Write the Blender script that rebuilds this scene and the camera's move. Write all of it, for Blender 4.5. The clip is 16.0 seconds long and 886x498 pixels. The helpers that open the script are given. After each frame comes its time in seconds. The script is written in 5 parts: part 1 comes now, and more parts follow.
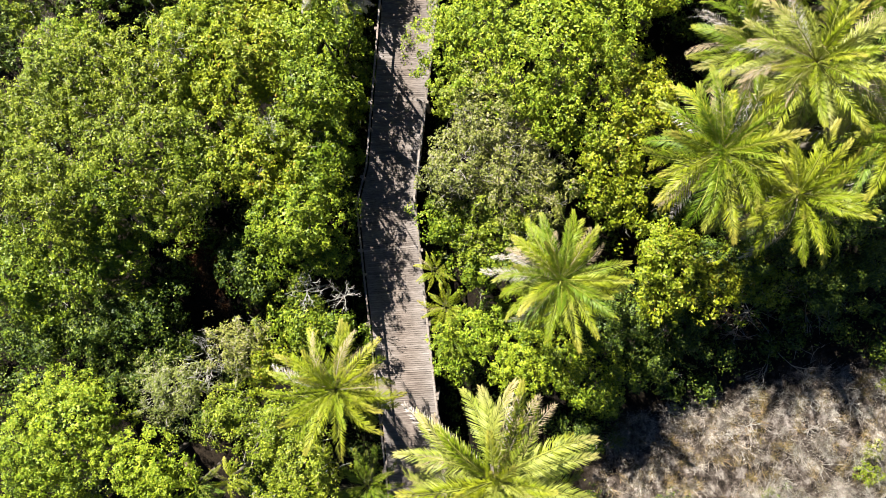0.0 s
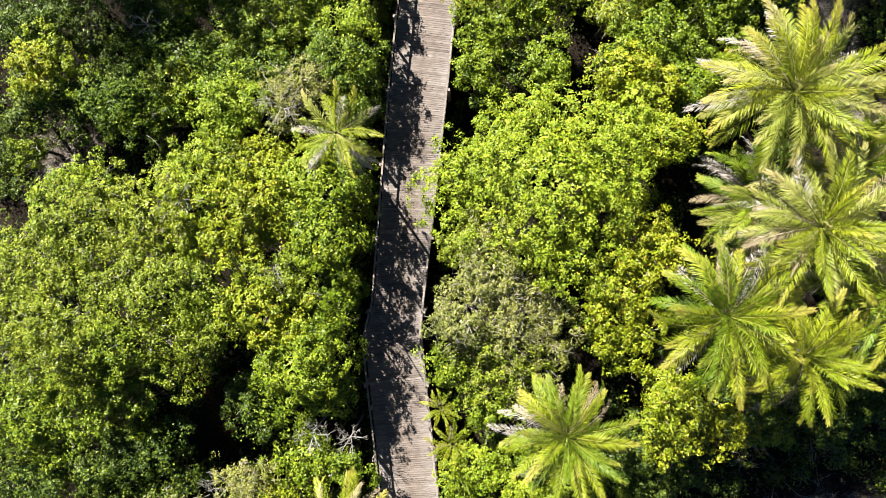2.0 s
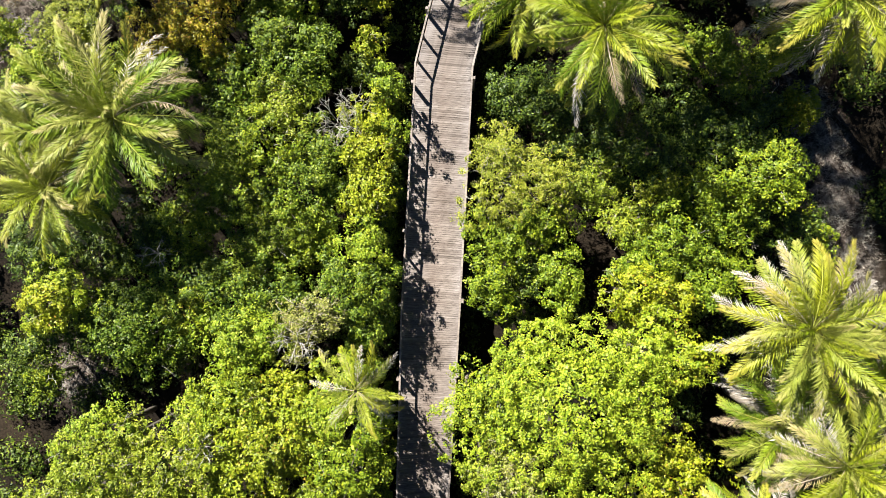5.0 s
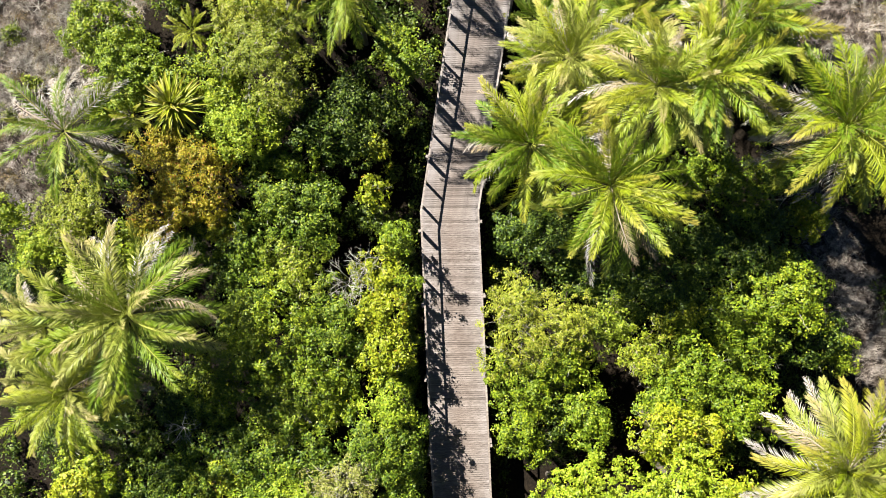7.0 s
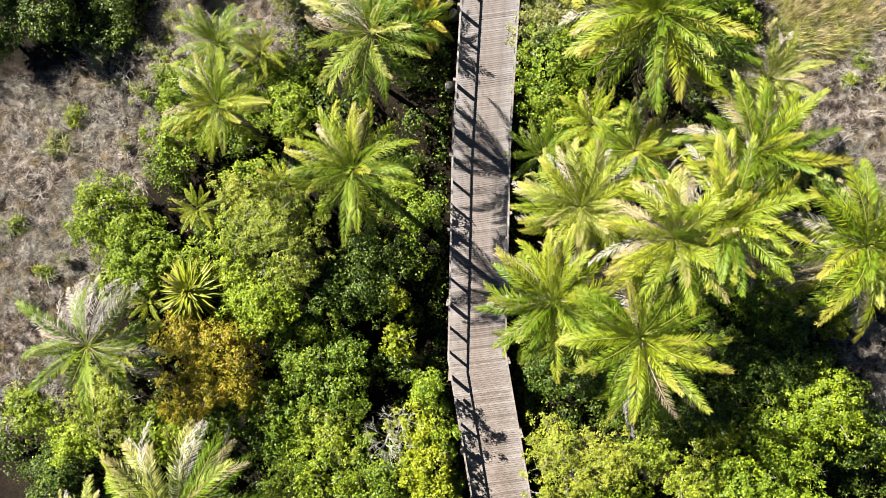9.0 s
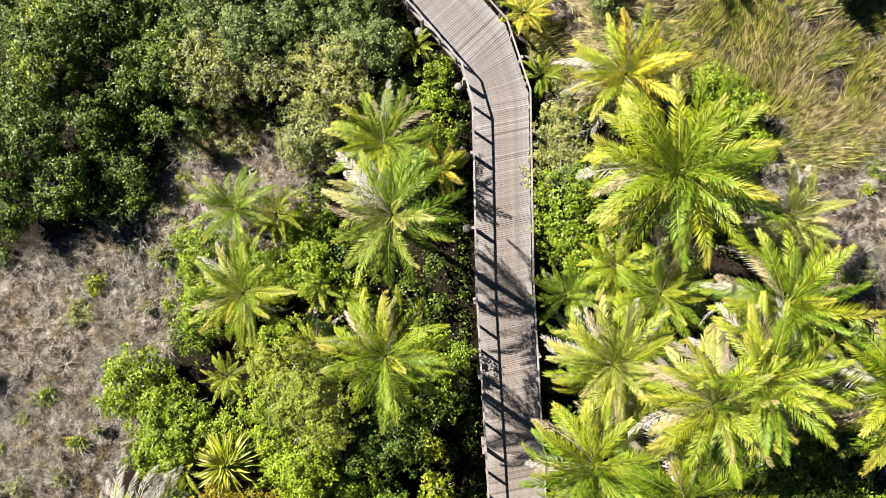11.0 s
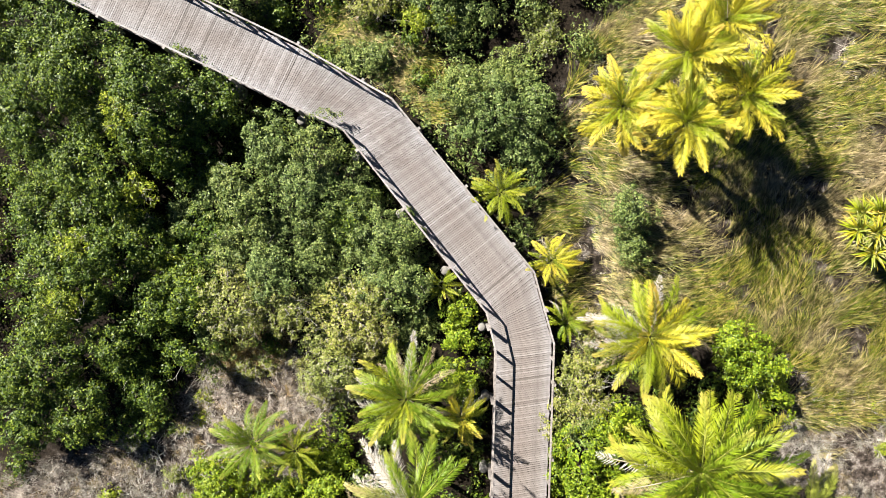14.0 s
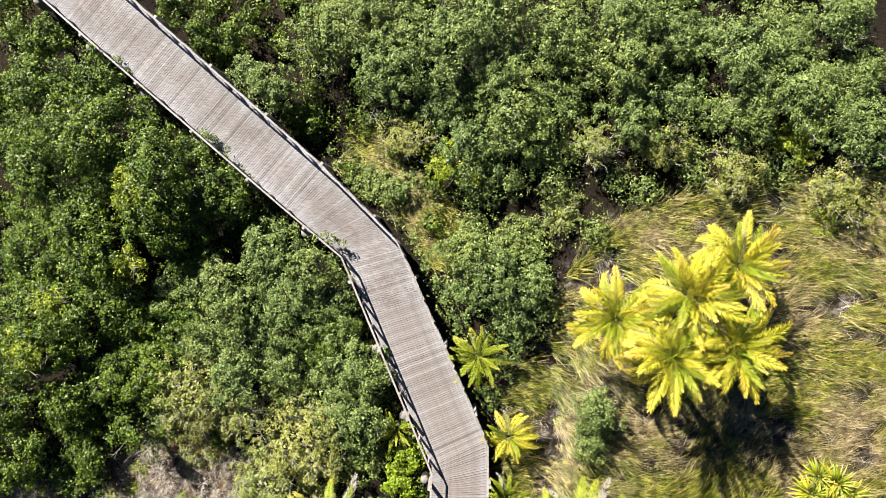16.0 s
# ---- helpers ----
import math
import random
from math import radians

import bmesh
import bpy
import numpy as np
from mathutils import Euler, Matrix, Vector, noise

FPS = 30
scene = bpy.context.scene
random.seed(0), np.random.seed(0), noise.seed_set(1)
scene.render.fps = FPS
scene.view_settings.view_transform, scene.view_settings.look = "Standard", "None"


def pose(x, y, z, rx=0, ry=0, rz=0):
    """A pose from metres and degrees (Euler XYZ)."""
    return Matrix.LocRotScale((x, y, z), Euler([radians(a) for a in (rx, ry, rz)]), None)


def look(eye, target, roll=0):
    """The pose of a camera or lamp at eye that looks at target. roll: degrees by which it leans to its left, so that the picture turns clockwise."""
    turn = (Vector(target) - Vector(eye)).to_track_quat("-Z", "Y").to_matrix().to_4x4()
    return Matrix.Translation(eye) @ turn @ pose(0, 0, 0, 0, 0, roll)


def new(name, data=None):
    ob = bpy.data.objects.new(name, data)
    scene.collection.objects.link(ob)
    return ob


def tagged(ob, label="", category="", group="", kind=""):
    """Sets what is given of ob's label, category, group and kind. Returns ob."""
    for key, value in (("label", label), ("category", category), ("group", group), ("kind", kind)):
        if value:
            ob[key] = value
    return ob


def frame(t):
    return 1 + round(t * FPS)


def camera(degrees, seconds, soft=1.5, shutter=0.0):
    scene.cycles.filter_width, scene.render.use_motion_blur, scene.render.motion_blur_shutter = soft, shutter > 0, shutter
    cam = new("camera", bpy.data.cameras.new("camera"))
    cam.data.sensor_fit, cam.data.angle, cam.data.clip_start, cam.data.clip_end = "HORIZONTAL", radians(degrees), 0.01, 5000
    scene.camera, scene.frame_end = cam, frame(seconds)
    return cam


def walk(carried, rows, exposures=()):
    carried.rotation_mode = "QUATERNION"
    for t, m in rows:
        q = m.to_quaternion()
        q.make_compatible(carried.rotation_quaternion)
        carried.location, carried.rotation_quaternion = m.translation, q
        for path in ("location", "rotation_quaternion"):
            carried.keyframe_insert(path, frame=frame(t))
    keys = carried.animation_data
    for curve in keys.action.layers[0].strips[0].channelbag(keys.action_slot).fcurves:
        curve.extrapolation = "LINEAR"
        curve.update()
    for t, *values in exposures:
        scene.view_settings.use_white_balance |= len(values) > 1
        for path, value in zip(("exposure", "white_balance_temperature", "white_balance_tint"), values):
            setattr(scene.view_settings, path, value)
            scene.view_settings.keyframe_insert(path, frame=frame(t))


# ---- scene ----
cam = camera(61.1, 16.0, soft=0.75)
# seconds, place of the camera, turn about the upright axis; it looks down all the way
ROWS = [
    (0, -0.000, -0.000, 32.230, 0.04),
    (0.5, -0.082, 1.403, 32.203, -0.01),
    (1, -0.117, 2.797, 32.210, -0.06),
    (1.5, -0.169, 4.228, 32.240, -0.14),
    (2, -0.219, 5.675, 32.272, -0.22),
    (2.5, -0.265, 7.133, 32.287, -0.32),
    (3, -0.367, 8.629, 32.280, -0.40),
    (3.5, -0.448, 10.108, 32.245, -0.74),
    (4, -0.516, 11.574, 32.221, -1.23),
    (4.2, -0.538, 12.166, 32.214, -1.42),
    (6.3, -0.714, 18.470, 32.228, -7.22),
    (6.5, -0.708, 19.090, 32.209, -7.67),
    (7, -0.671, 20.632, 32.167, -8.80),
    (7.5, -0.633, 22.159, 32.161, -9.99),
    (8, -0.556, 23.682, 32.142, -11.52),
    (8.5, -0.434, 25.210, 32.127, -13.87),
    (9, -0.291, 26.725, 32.119, -16.02),
    (9.2, -0.237, 27.324, 32.117, -16.80),
    (11.5, 0.974, 34.559, 32.071, -20.82),
    (12, 1.378, 36.224, 32.064, -20.91),
    (12.5, 1.804, 37.894, 32.075, -20.68),
    (13, 2.240, 39.587, 32.103, -19.70),
    (13.5, 2.691, 41.309, 32.134, -18.72),
    (14, 3.136, 43.034, 32.137, -17.67),
    (14.5, 3.621, 44.745, 32.149, -16.59),
    (15, 4.112, 46.396, 32.165, -14.70),
    (15.5, 4.549, 47.975, 32.189, -8.94),
    (16, 4.925, 49.486, 32.187, -2.28),
]
walk(cam, [(t, pose(x, y, z, 0, 0, turn) @ pose(0, 0, 0, -0.17, 0, 0) @ pose(0, 0, 0, 0, 1.35, 0)) for t, x, y, z, turn in ROWS])

# ---- light ----
SUN_AT = Vector((-0.431, 0.626, 0.649))
world = bpy.data.worlds.new("sky")
scene.world = world
world.use_nodes = True
wn = world.node_tree.nodes
sky = wn.new("ShaderNodeTexSky")
sky.sky_type = "NISHITA"
sky.sun_disc = False
sky.sun_elevation = radians(40.5)
sky.ozone_density = 10.0
sky.dust_density = 0.0
sky.sun_rotation = math.atan2(SUN_AT.x, SUN_AT.y)
wn["Background"].inputs["Strength"].default_value = 0.016
world.node_tree.links.new(sky.outputs["Color"], wn["Background"].inputs["Color"])
sun = new("sun", bpy.data.lights.new("sun", "SUN"))
sun.data.energy = 5.0
sun.data.angle = radians(0.53)
sun.data.color = (1.0, 0.935, 0.82)
sun.matrix_world = look(SUN_AT * 80, (0, 0, 0))
scene.view_settings.exposure = 2.03


# ---- materials ----
def material(name):
    m = bpy.data.materials.new(name)
    m.use_nodes = True
    nt = m.node_tree
    return m, nt, nt.nodes["Principled BSDF"]


def ramp(nt, fac, stops):
    n = nt.nodes.new("ShaderNodeValToRGB")
    while len(n.color_ramp.elements) < len(stops):
        n.color_ramp.elements.new(0.5)
    for e, (p, c) in zip(n.color_ramp.elements, stops):
        e.position, e.color = p, (*c, 1)
    nt.links.new(fac, n.inputs["Fac"])
    return n.outputs["Color"]


def noise_tex(nt, scale, detail=3.0, rough=0.55, space="Object", stretch=None):
    tc = nt.nodes.new("ShaderNodeTexCoord")
    n = nt.nodes.new("ShaderNodeTexNoise")
    n.inputs["Scale"].default_value, n.inputs["Detail"].default_value, n.inputs["Roughness"].default_value = scale, detail, rough
    src = tc.outputs[space]
    if stretch:
        mp = nt.nodes.new("ShaderNodeMapping")
        mp.inputs["Scale"].default_value = stretch
        nt.links.new(src, mp.inputs["Vector"])
        src = mp.outputs["Vector"]
    nt.links.new(src, n.inputs["Vector"])
    return n.outputs["Fac"]


def mix(nt, fac, a, b, kind="MIX"):
    n = nt.nodes.new("ShaderNodeMix")
    n.data_type, n.blend_type = "RGBA", kind
    for sock, v in ((n.inputs[0], fac), (n.inputs[6], a), (n.inputs[7], b)):
        if isinstance(v, (int, float)):
            sock.default_value = v
        elif isinstance(v, tuple):
            sock.default_value = (*v, 1)
        else:
            nt.links.new(v, sock)
    return n.outputs[2]


def bump(nt, bsdf, height, strength, dist):
    b = nt.nodes.new("ShaderNodeBump")
    b.inputs["Strength"].default_value, b.inputs["Distance"].default_value = strength, dist
    nt.links.new(height, b.inputs["Height"])
    nt.links.new(b.outputs["Normal"], bsdf.inputs["Normal"])


def let_light_through(nt, bsdf, color, share):
    """A thin leaf: part of the light that falls on it comes out on its other side."""
    tr = nt.nodes.new("ShaderNodeBsdfTranslucent")
    nt.links.new(color, tr.inputs["Color"])
    mx = nt.nodes.new("ShaderNodeMixShader")
    mx.inputs["Fac"].default_value = share
    nt.links.new(bsdf.outputs[0], mx.inputs[1])
    nt.links.new(tr.outputs[0], mx.inputs[2])
    nt.links.new(mx.outputs[0], nt.nodes["Material Output"].inputs["Surface"])


def leaf_material(name, dark, mid, light, rough=0.5, share=0.07, old=None, old_share=0.06):
    m, nt, b = material(name)
    isl = nt.nodes.new("ShaderNodeNewGeometry").outputs["Random Per Island"]
    stops = [(0.0, dark), (0.5, mid), (0.93, light)]
    col = ramp(nt, isl, stops)
    if old:
        pick = nt.nodes.new("ShaderNodeMath")
        pick.operation, pick.inputs[1].default_value = "LESS_THAN", old_share
        wrap = nt.nodes.new("ShaderNodeMath")
        wrap.operation = "FRACT"
        times = nt.nodes.new("ShaderNodeMath")
        times.operation, times.inputs[1].default_value = "MULTIPLY", 37.0
        nt.links.new(isl, times.inputs[0])
        nt.links.new(times.outputs[0], wrap.inputs[0])
        nt.links.new(wrap.outputs[0], pick.inputs[0])
        col = mix(nt, pick.outputs[0], col, old)
    patch = noise_tex(nt, 0.9, 2.0)
    col = mix(nt, 0.55, col, ramp(nt, patch, [(0.3, (0.58, 0.66, 0.5)), (0.7, (1.15, 1.1, 0.8))]), "MULTIPLY")
    own = nt.nodes.new("ShaderNodeObjectInfo").outputs["Random"]
    col = mix(nt, 0.5, col, ramp(nt, own, [(0.0, (0.78, 0.86, 0.9)), (1.0, (1.2, 1.08, 0.9))]), "MULTIPLY")
    nt.links.new(col, b.inputs["Base Color"])
    b.inputs["Roughness"].default_value = rough
    b.inputs["Specular IOR Level"].default_value = 0.27
    let_light_through(nt, b, col, share)
    return m


def frond_material(name, near, far, tip, tip_from, rough=0.5, share=0.12):
    """Leaflets run from one green at the stalk to another, and dry out towards the tip of the frond."""
    m, nt, b = material(name)
    uv = nt.nodes.new("ShaderNodeUVMap")
    sep = nt.nodes.new("ShaderNodeSeparateXYZ")
    nt.links.new(uv.outputs["UV"], sep.inputs[0])
    own = nt.nodes.new("ShaderNodeObjectInfo").outputs["Random"]
    col = mix(nt, own, near, far)
    add = nt.nodes.new("ShaderNodeMath")
    add.operation = "ADD"
    nt.links.new(sep.outputs["X"], add.inputs[0])
    scl = nt.nodes.new("ShaderNodeMath")
    scl.operation, scl.inputs[1].default_value = "MULTIPLY", 0.3
    nt.links.new(own, scl.inputs[0])
    nt.links.new(scl.outputs[0], add.inputs[1])
    half = nt.nodes.new("ShaderNodeMath")
    half.operation, half.inputs[1].default_value = "MULTIPLY", 0.75
    nt.links.new(add.outputs[0], half.inputs[0])
    col = mix(nt, ramp(nt, half.outputs[0], [(tip_from * 0.75, (0, 0, 0)), (min(tip_from * 0.75 + 0.28, 1.0), (1, 1, 1))]), col, tip)
    isl = nt.nodes.new("ShaderNodeNewGeometry").outputs["Random Per Island"]
    col = mix(nt, 0.6, col, ramp(nt, isl, [(0.0, (0.66, 0.70, 0.64)), (1.0, (1.2, 1.17, 1.05))]), "MULTIPLY")
    nt.links.new(col, b.inputs["Base Color"])
    b.inputs["Roughness"].default_value = rough
    b.inputs["Specular IOR Level"].default_value = 0.3
    let_light_through(nt, b, col, share)
    return m


def bark_material(name, a, c, scale=9.0):
    m, nt, b = material(name)
    f = noise_tex(nt, scale, 5.0, 0.65, stretch=(1, 1, 0.35))
    nt.links.new(ramp(nt, f, [(0.25, a), (0.75, c)]), b.inputs["Base Color"])
    b.inputs["Roughness"].default_value = 0.9
    bump(nt, b, f, 0.6, 0.02)
    return m


def strand_material(name, stops, rough=0.8, share=0.15, hue=None):
    """Grass, straw and twigs: each strand has its own tone, in patches."""
    m, nt, b = material(name)
    isl = nt.nodes.new("ShaderNodeNewGeometry").outputs["Random Per Island"]
    col = ramp(nt, isl, stops)
    patch = noise_tex(nt, 0.45, 4.0)
    col = mix(nt, 0.7, col, ramp(nt, patch, [(0.32, (0.5, 0.55, 0.5)), (0.68, (1.2, 1.12, 1.0))]), "MULTIPLY")
    if hue:
        col = mix(nt, ramp(nt, noise_tex(nt, 0.3, 4.0, 0.65), [(0.46, (0, 0, 0)), (0.62, (0.8, 0.8, 0.8))]), col, mix(nt, isl, hue[0], hue[1]))
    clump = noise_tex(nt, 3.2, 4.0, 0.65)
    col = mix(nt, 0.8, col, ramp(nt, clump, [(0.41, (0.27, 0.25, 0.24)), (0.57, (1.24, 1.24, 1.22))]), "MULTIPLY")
    nt.links.new(col, b.inputs["Base Color"])
    b.inputs["Roughness"].default_value = rough
    b.inputs["Specular IOR Level"].default_value = 0.25
    let_light_through(nt, b, col, share)
    return m


def wood_material(name, tones, per="piece", worn=False):
    m, nt, b = material(name)
    if per == "piece":
        r = nt.nodes.new("ShaderNodeObjectInfo").outputs["Random"]
    else:
        r = nt.nodes.new("ShaderNodeNewGeometry").outputs["Random Per Island"]
    col = ramp(nt, r, tones)
    grain = noise_tex(nt, 7.0, 5.0, 0.7, stretch=(0.5, 3.6, 1.0))
    col = mix(nt, 0.75, col, ramp(nt, grain, [(0.34, (0.42, 0.39, 0.38)), (0.5, (0.98, 0.97, 0.96)), (0.68, (1.5, 1.5, 1.5))]), "MULTIPLY")
    stain = noise_tex(nt, 0.7, 4.0, 0.6)
    col = mix(nt, 0.8, col, ramp(nt, stain, [(0.33, (0.72, 0.68, 0.66)), (0.62, (1.1, 1.1, 1.12))]), "MULTIPLY")
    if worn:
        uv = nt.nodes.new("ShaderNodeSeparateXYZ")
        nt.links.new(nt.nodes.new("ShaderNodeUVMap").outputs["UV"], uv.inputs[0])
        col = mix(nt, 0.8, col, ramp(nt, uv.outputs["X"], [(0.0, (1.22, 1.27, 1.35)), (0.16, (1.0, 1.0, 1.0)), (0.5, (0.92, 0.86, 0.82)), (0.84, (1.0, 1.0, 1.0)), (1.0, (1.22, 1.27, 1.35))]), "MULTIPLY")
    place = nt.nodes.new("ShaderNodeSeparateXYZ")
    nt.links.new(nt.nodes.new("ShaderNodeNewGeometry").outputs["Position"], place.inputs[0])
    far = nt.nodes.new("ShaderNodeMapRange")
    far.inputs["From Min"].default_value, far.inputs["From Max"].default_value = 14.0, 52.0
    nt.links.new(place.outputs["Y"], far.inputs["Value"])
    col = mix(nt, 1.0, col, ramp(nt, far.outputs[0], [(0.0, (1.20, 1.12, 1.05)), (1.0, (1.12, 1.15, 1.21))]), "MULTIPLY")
    nt.links.new(col, b.inputs["Base Color"])
    b.inputs["Roughness"].default_value = 0.78
    b.inputs["Specular IOR Level"].default_value = 0.3
    bump(nt, b, grain, 0.5, 0.004)
    return m


LEAF = {
    "lime": leaf_material("leaf_lime", (0.096, 0.172, 0.0075), (0.188, 0.262, 0.0110), (0.305, 0.360, 0.034)),
    "yellow": leaf_material("leaf_yellow_green", (0.102, 0.146, 0.0048), (0.190, 0.236, 0.0072), (0.300, 0.326, 0.024), old=(0.270, 0.180, 0.024), old_share=0.03),
    "green": leaf_material("leaf_green", (0.057, 0.105, 0.0048), (0.120, 0.180, 0.0072), (0.240, 0.294, 0.0180)),
    "forest": leaf_material("leaf_forest_green", (0.030, 0.066, 0.0045), (0.074, 0.126, 0.0072), (0.185, 0.240, 0.0180)),
    "deep": leaf_material("leaf_deep_green", (0.017, 0.039, 0.0060), (0.045, 0.080, 0.0084), (0.140, 0.190, 0.0180)),
    "olive": leaf_material("leaf_olive", (0.074, 0.112, 0.0065), (0.148, 0.200, 0.0090), (0.276, 0.322, 0.034), old=(0.216, 0.198, 0.132), old_share=0.03),
    "grey": leaf_material("leaf_grey_olive", (0.096, 0.114, 0.024), (0.168, 0.192, 0.036), (0.264, 0.282, 0.090), old=(0.252, 0.234, 0.192), old_share=0.15),
    "blue": leaf_material("leaf_grey_green", (0.032, 0.060, 0.014), (0.090, 0.132, 0.036), (0.215, 0.258, 0.092)),
    "fine": leaf_material("leaf_fine_pale_green", (0.100, 0.140, 0.010), (0.185, 0.225, 0.016), (0.290, 0.320, 0.050), old=(0.252, 0.234, 0.192), old_share=0.05),
    "rust": leaf_material("leaf_bronze", (0.130, 0.130, 0.0050), (0.235, 0.205, 0.0090), (0.350, 0.285, 0.0180), old=(0.216, 0.090, 0.0120), old_share=0.1),
}
FROND = {
    "green": frond_material("frond_green", (0.085, 0.148, 0.0045), (0.146, 0.202, 0.0081), (0.235, 0.232, 0.0383), 0.90),
    "lime": frond_material("frond_yellow_green", (0.149, 0.202, 0.0053), (0.233, 0.260, 0.0115), (0.268, 0.232, 0.0444), 0.86),
    "pale": frond_material("frond_pale", (0.174, 0.212, 0.0252), (0.246, 0.268, 0.0564), (0.282, 0.242, 0.1058), 0.80),
    "yellow": frond_material("frond_yellow", (0.300, 0.292, 0.016), (0.425, 0.362, 0.030), (0.430, 0.310, 0.060), 0.85),
    "tan": frond_material("frond_drying", (0.216, 0.204, 0.048), (0.288, 0.228, 0.096), (0.288, 0.228, 0.150), 0.35, rough=0.7),
    "dead": frond_material("frond_dead_grey", (0.370, 0.350, 0.348), (0.255, 0.235, 0.222), (0.315, 0.292, 0.285), 0.4, rough=0.85, share=0.1),
}
RIB = bark_material("midrib_green", (0.130, 0.155, 0.014), (0.230, 0.240, 0.035), 3.0)
DRY_RIB = bark_material("midrib_dry", (0.220, 0.185, 0.130), (0.310, 0.270, 0.210), 3.0)
BARK = bark_material("bark", (0.030, 0.024, 0.018), (0.105, 0.090, 0.074))
TWIG = bark_material("twig_grey", (0.17, 0.155, 0.14), (0.36, 0.34, 0.32), 14.0)
BONE = bark_material("twig_bleached", (0.204, 0.192, 0.174), (0.396, 0.384, 0.360), 14.0)
PALM_BARK = bark_material("palm_bark", (0.060, 0.051, 0.039), (0.180, 0.156, 0.126), 5.0)
SEDGE = strand_material("sedge_blades", [(0.0, (0.024, 0.051, 0.004)), (0.3, (0.096, 0.139, 0.009)), (0.6, (0.210, 0.212, 0.024)), (0.85, (0.344, 0.286, 0.093)), (1.0, (0.400, 0.311, 0.204))], 0.5, 0.1, ((0.128, 0.087, 0.034), (0.440, 0.357, 0.238)))
STRAW = strand_material("straw", [(0.0, (0.110, 0.083, 0.067)), (0.3, (0.270, 0.250, 0.246)), (0.7, (0.44, 0.405, 0.39)), (1.0, (0.62, 0.60, 0.60))])
BROWN = strand_material("brown_grass", [(0.0, (0.060, 0.045, 0.012)), (0.35, (0.150, 0.125, 0.035)), (0.7, (0.250, 0.180, 0.085)), (1.0, (0.330, 0.230, 0.150))])
RUSSET = strand_material("russet_litter", [(0.0, (0.060, 0.021, 0.0090)), (0.5, (0.132, 0.054, 0.024)), (1.0, (0.216, 0.120, 0.060))])
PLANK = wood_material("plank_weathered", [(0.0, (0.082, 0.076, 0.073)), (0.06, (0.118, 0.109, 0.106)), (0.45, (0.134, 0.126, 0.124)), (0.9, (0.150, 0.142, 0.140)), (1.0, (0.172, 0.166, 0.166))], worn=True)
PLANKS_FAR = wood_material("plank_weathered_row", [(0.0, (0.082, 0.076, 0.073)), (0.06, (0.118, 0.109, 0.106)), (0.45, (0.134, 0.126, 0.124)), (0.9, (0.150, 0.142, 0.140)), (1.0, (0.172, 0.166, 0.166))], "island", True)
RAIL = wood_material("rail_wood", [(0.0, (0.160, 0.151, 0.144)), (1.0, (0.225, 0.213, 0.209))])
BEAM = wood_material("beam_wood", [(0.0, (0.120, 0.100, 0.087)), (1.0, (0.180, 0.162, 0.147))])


def concrete_material():
    m, nt, b = material("pile_concrete")
    f = noise_tex(nt, 7.0, 6.0, 0.65)
    nt.links.new(ramp(nt, f, [(0.3, (0.09, 0.085, 0.08)), (0.7, (0.19, 0.18, 0.17))]), b.inputs["Base Color"])
    b.inputs["Roughness"].default_value = 0.92
    bump(nt, b, f, 0.5, 0.02)
    return m


def soil_material():
    m, nt, b = material("soil_shade_and_litter")
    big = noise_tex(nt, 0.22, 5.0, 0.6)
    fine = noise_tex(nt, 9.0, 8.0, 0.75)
    # woods soil is set near-black to stand in for shade between crowns
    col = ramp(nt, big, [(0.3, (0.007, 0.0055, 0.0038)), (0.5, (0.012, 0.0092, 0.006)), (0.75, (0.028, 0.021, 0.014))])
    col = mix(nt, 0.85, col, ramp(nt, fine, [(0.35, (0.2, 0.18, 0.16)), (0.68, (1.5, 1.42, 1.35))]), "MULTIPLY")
    tone = noise_tex(nt, 2.4, 6.0, 0.7)
    litter = ramp(nt, tone, [(0.40, (0.014, 0.011, 0.009)), (0.52, (0.080, 0.064, 0.055)), (0.64, (0.270, 0.245, 0.232))])
    litter = mix(nt, 0.9, litter, ramp(nt, noise_tex(nt, 16.0, 8.0, 0.8), [(0.40, (0.2, 0.18, 0.17)), (0.60, (1.3, 1.28, 1.25))]), "MULTIPLY")
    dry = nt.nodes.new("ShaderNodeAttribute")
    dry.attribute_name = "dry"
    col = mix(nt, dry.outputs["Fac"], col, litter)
    nt.links.new(col, b.inputs["Base Color"])
    b.inputs["Roughness"].default_value = 0.97
    b.inputs["Specular IOR Level"].default_value = 0.15
    bump(nt, b, fine, 1.0, 0.08)
    return m


CONCRETE = concrete_material()
SOIL = soil_material()


# ---- mesh helpers ----
def mesh_of(name, verts, faces, mats, uvs=None, smooth=False):
    """A mesh from numpy arrays of places and of faces that all have the same number of corners."""
    me = bpy.data.meshes.new(name)
    verts, faces = np.asarray(verts, np.float32), np.asarray(faces, np.int32)
    n = faces.shape[1]
    me.vertices.add(len(verts))
    me.vertices.foreach_set("co", verts.ravel())
    me.loops.add(faces.size)
    me.loops.foreach_set("vertex_index", faces.ravel())
    me.polygons.add(len(faces))
    me.polygons.foreach_set("loop_start", np.arange(0, faces.size, n, dtype=np.int32))
    if uvs is not None:
        layer = me.uv_layers.new(name="UVMap")
        layer.data.foreach_set("uv", np.asarray(uvs, np.float32)[faces.ravel()].ravel())
    me.update(calc_edges=True)
    me.polygons.foreach_set("use_smooth", np.full(len(faces), smooth))
    for m in mats:
        me.materials.append(m)
    return me


def part(name, me, parent, label="", m=None):
    ob = new(name, me)
    ob.parent = parent
    if m is not None:
        ob.matrix_basis = m
    if label:
        ob["label"] = label
    return ob


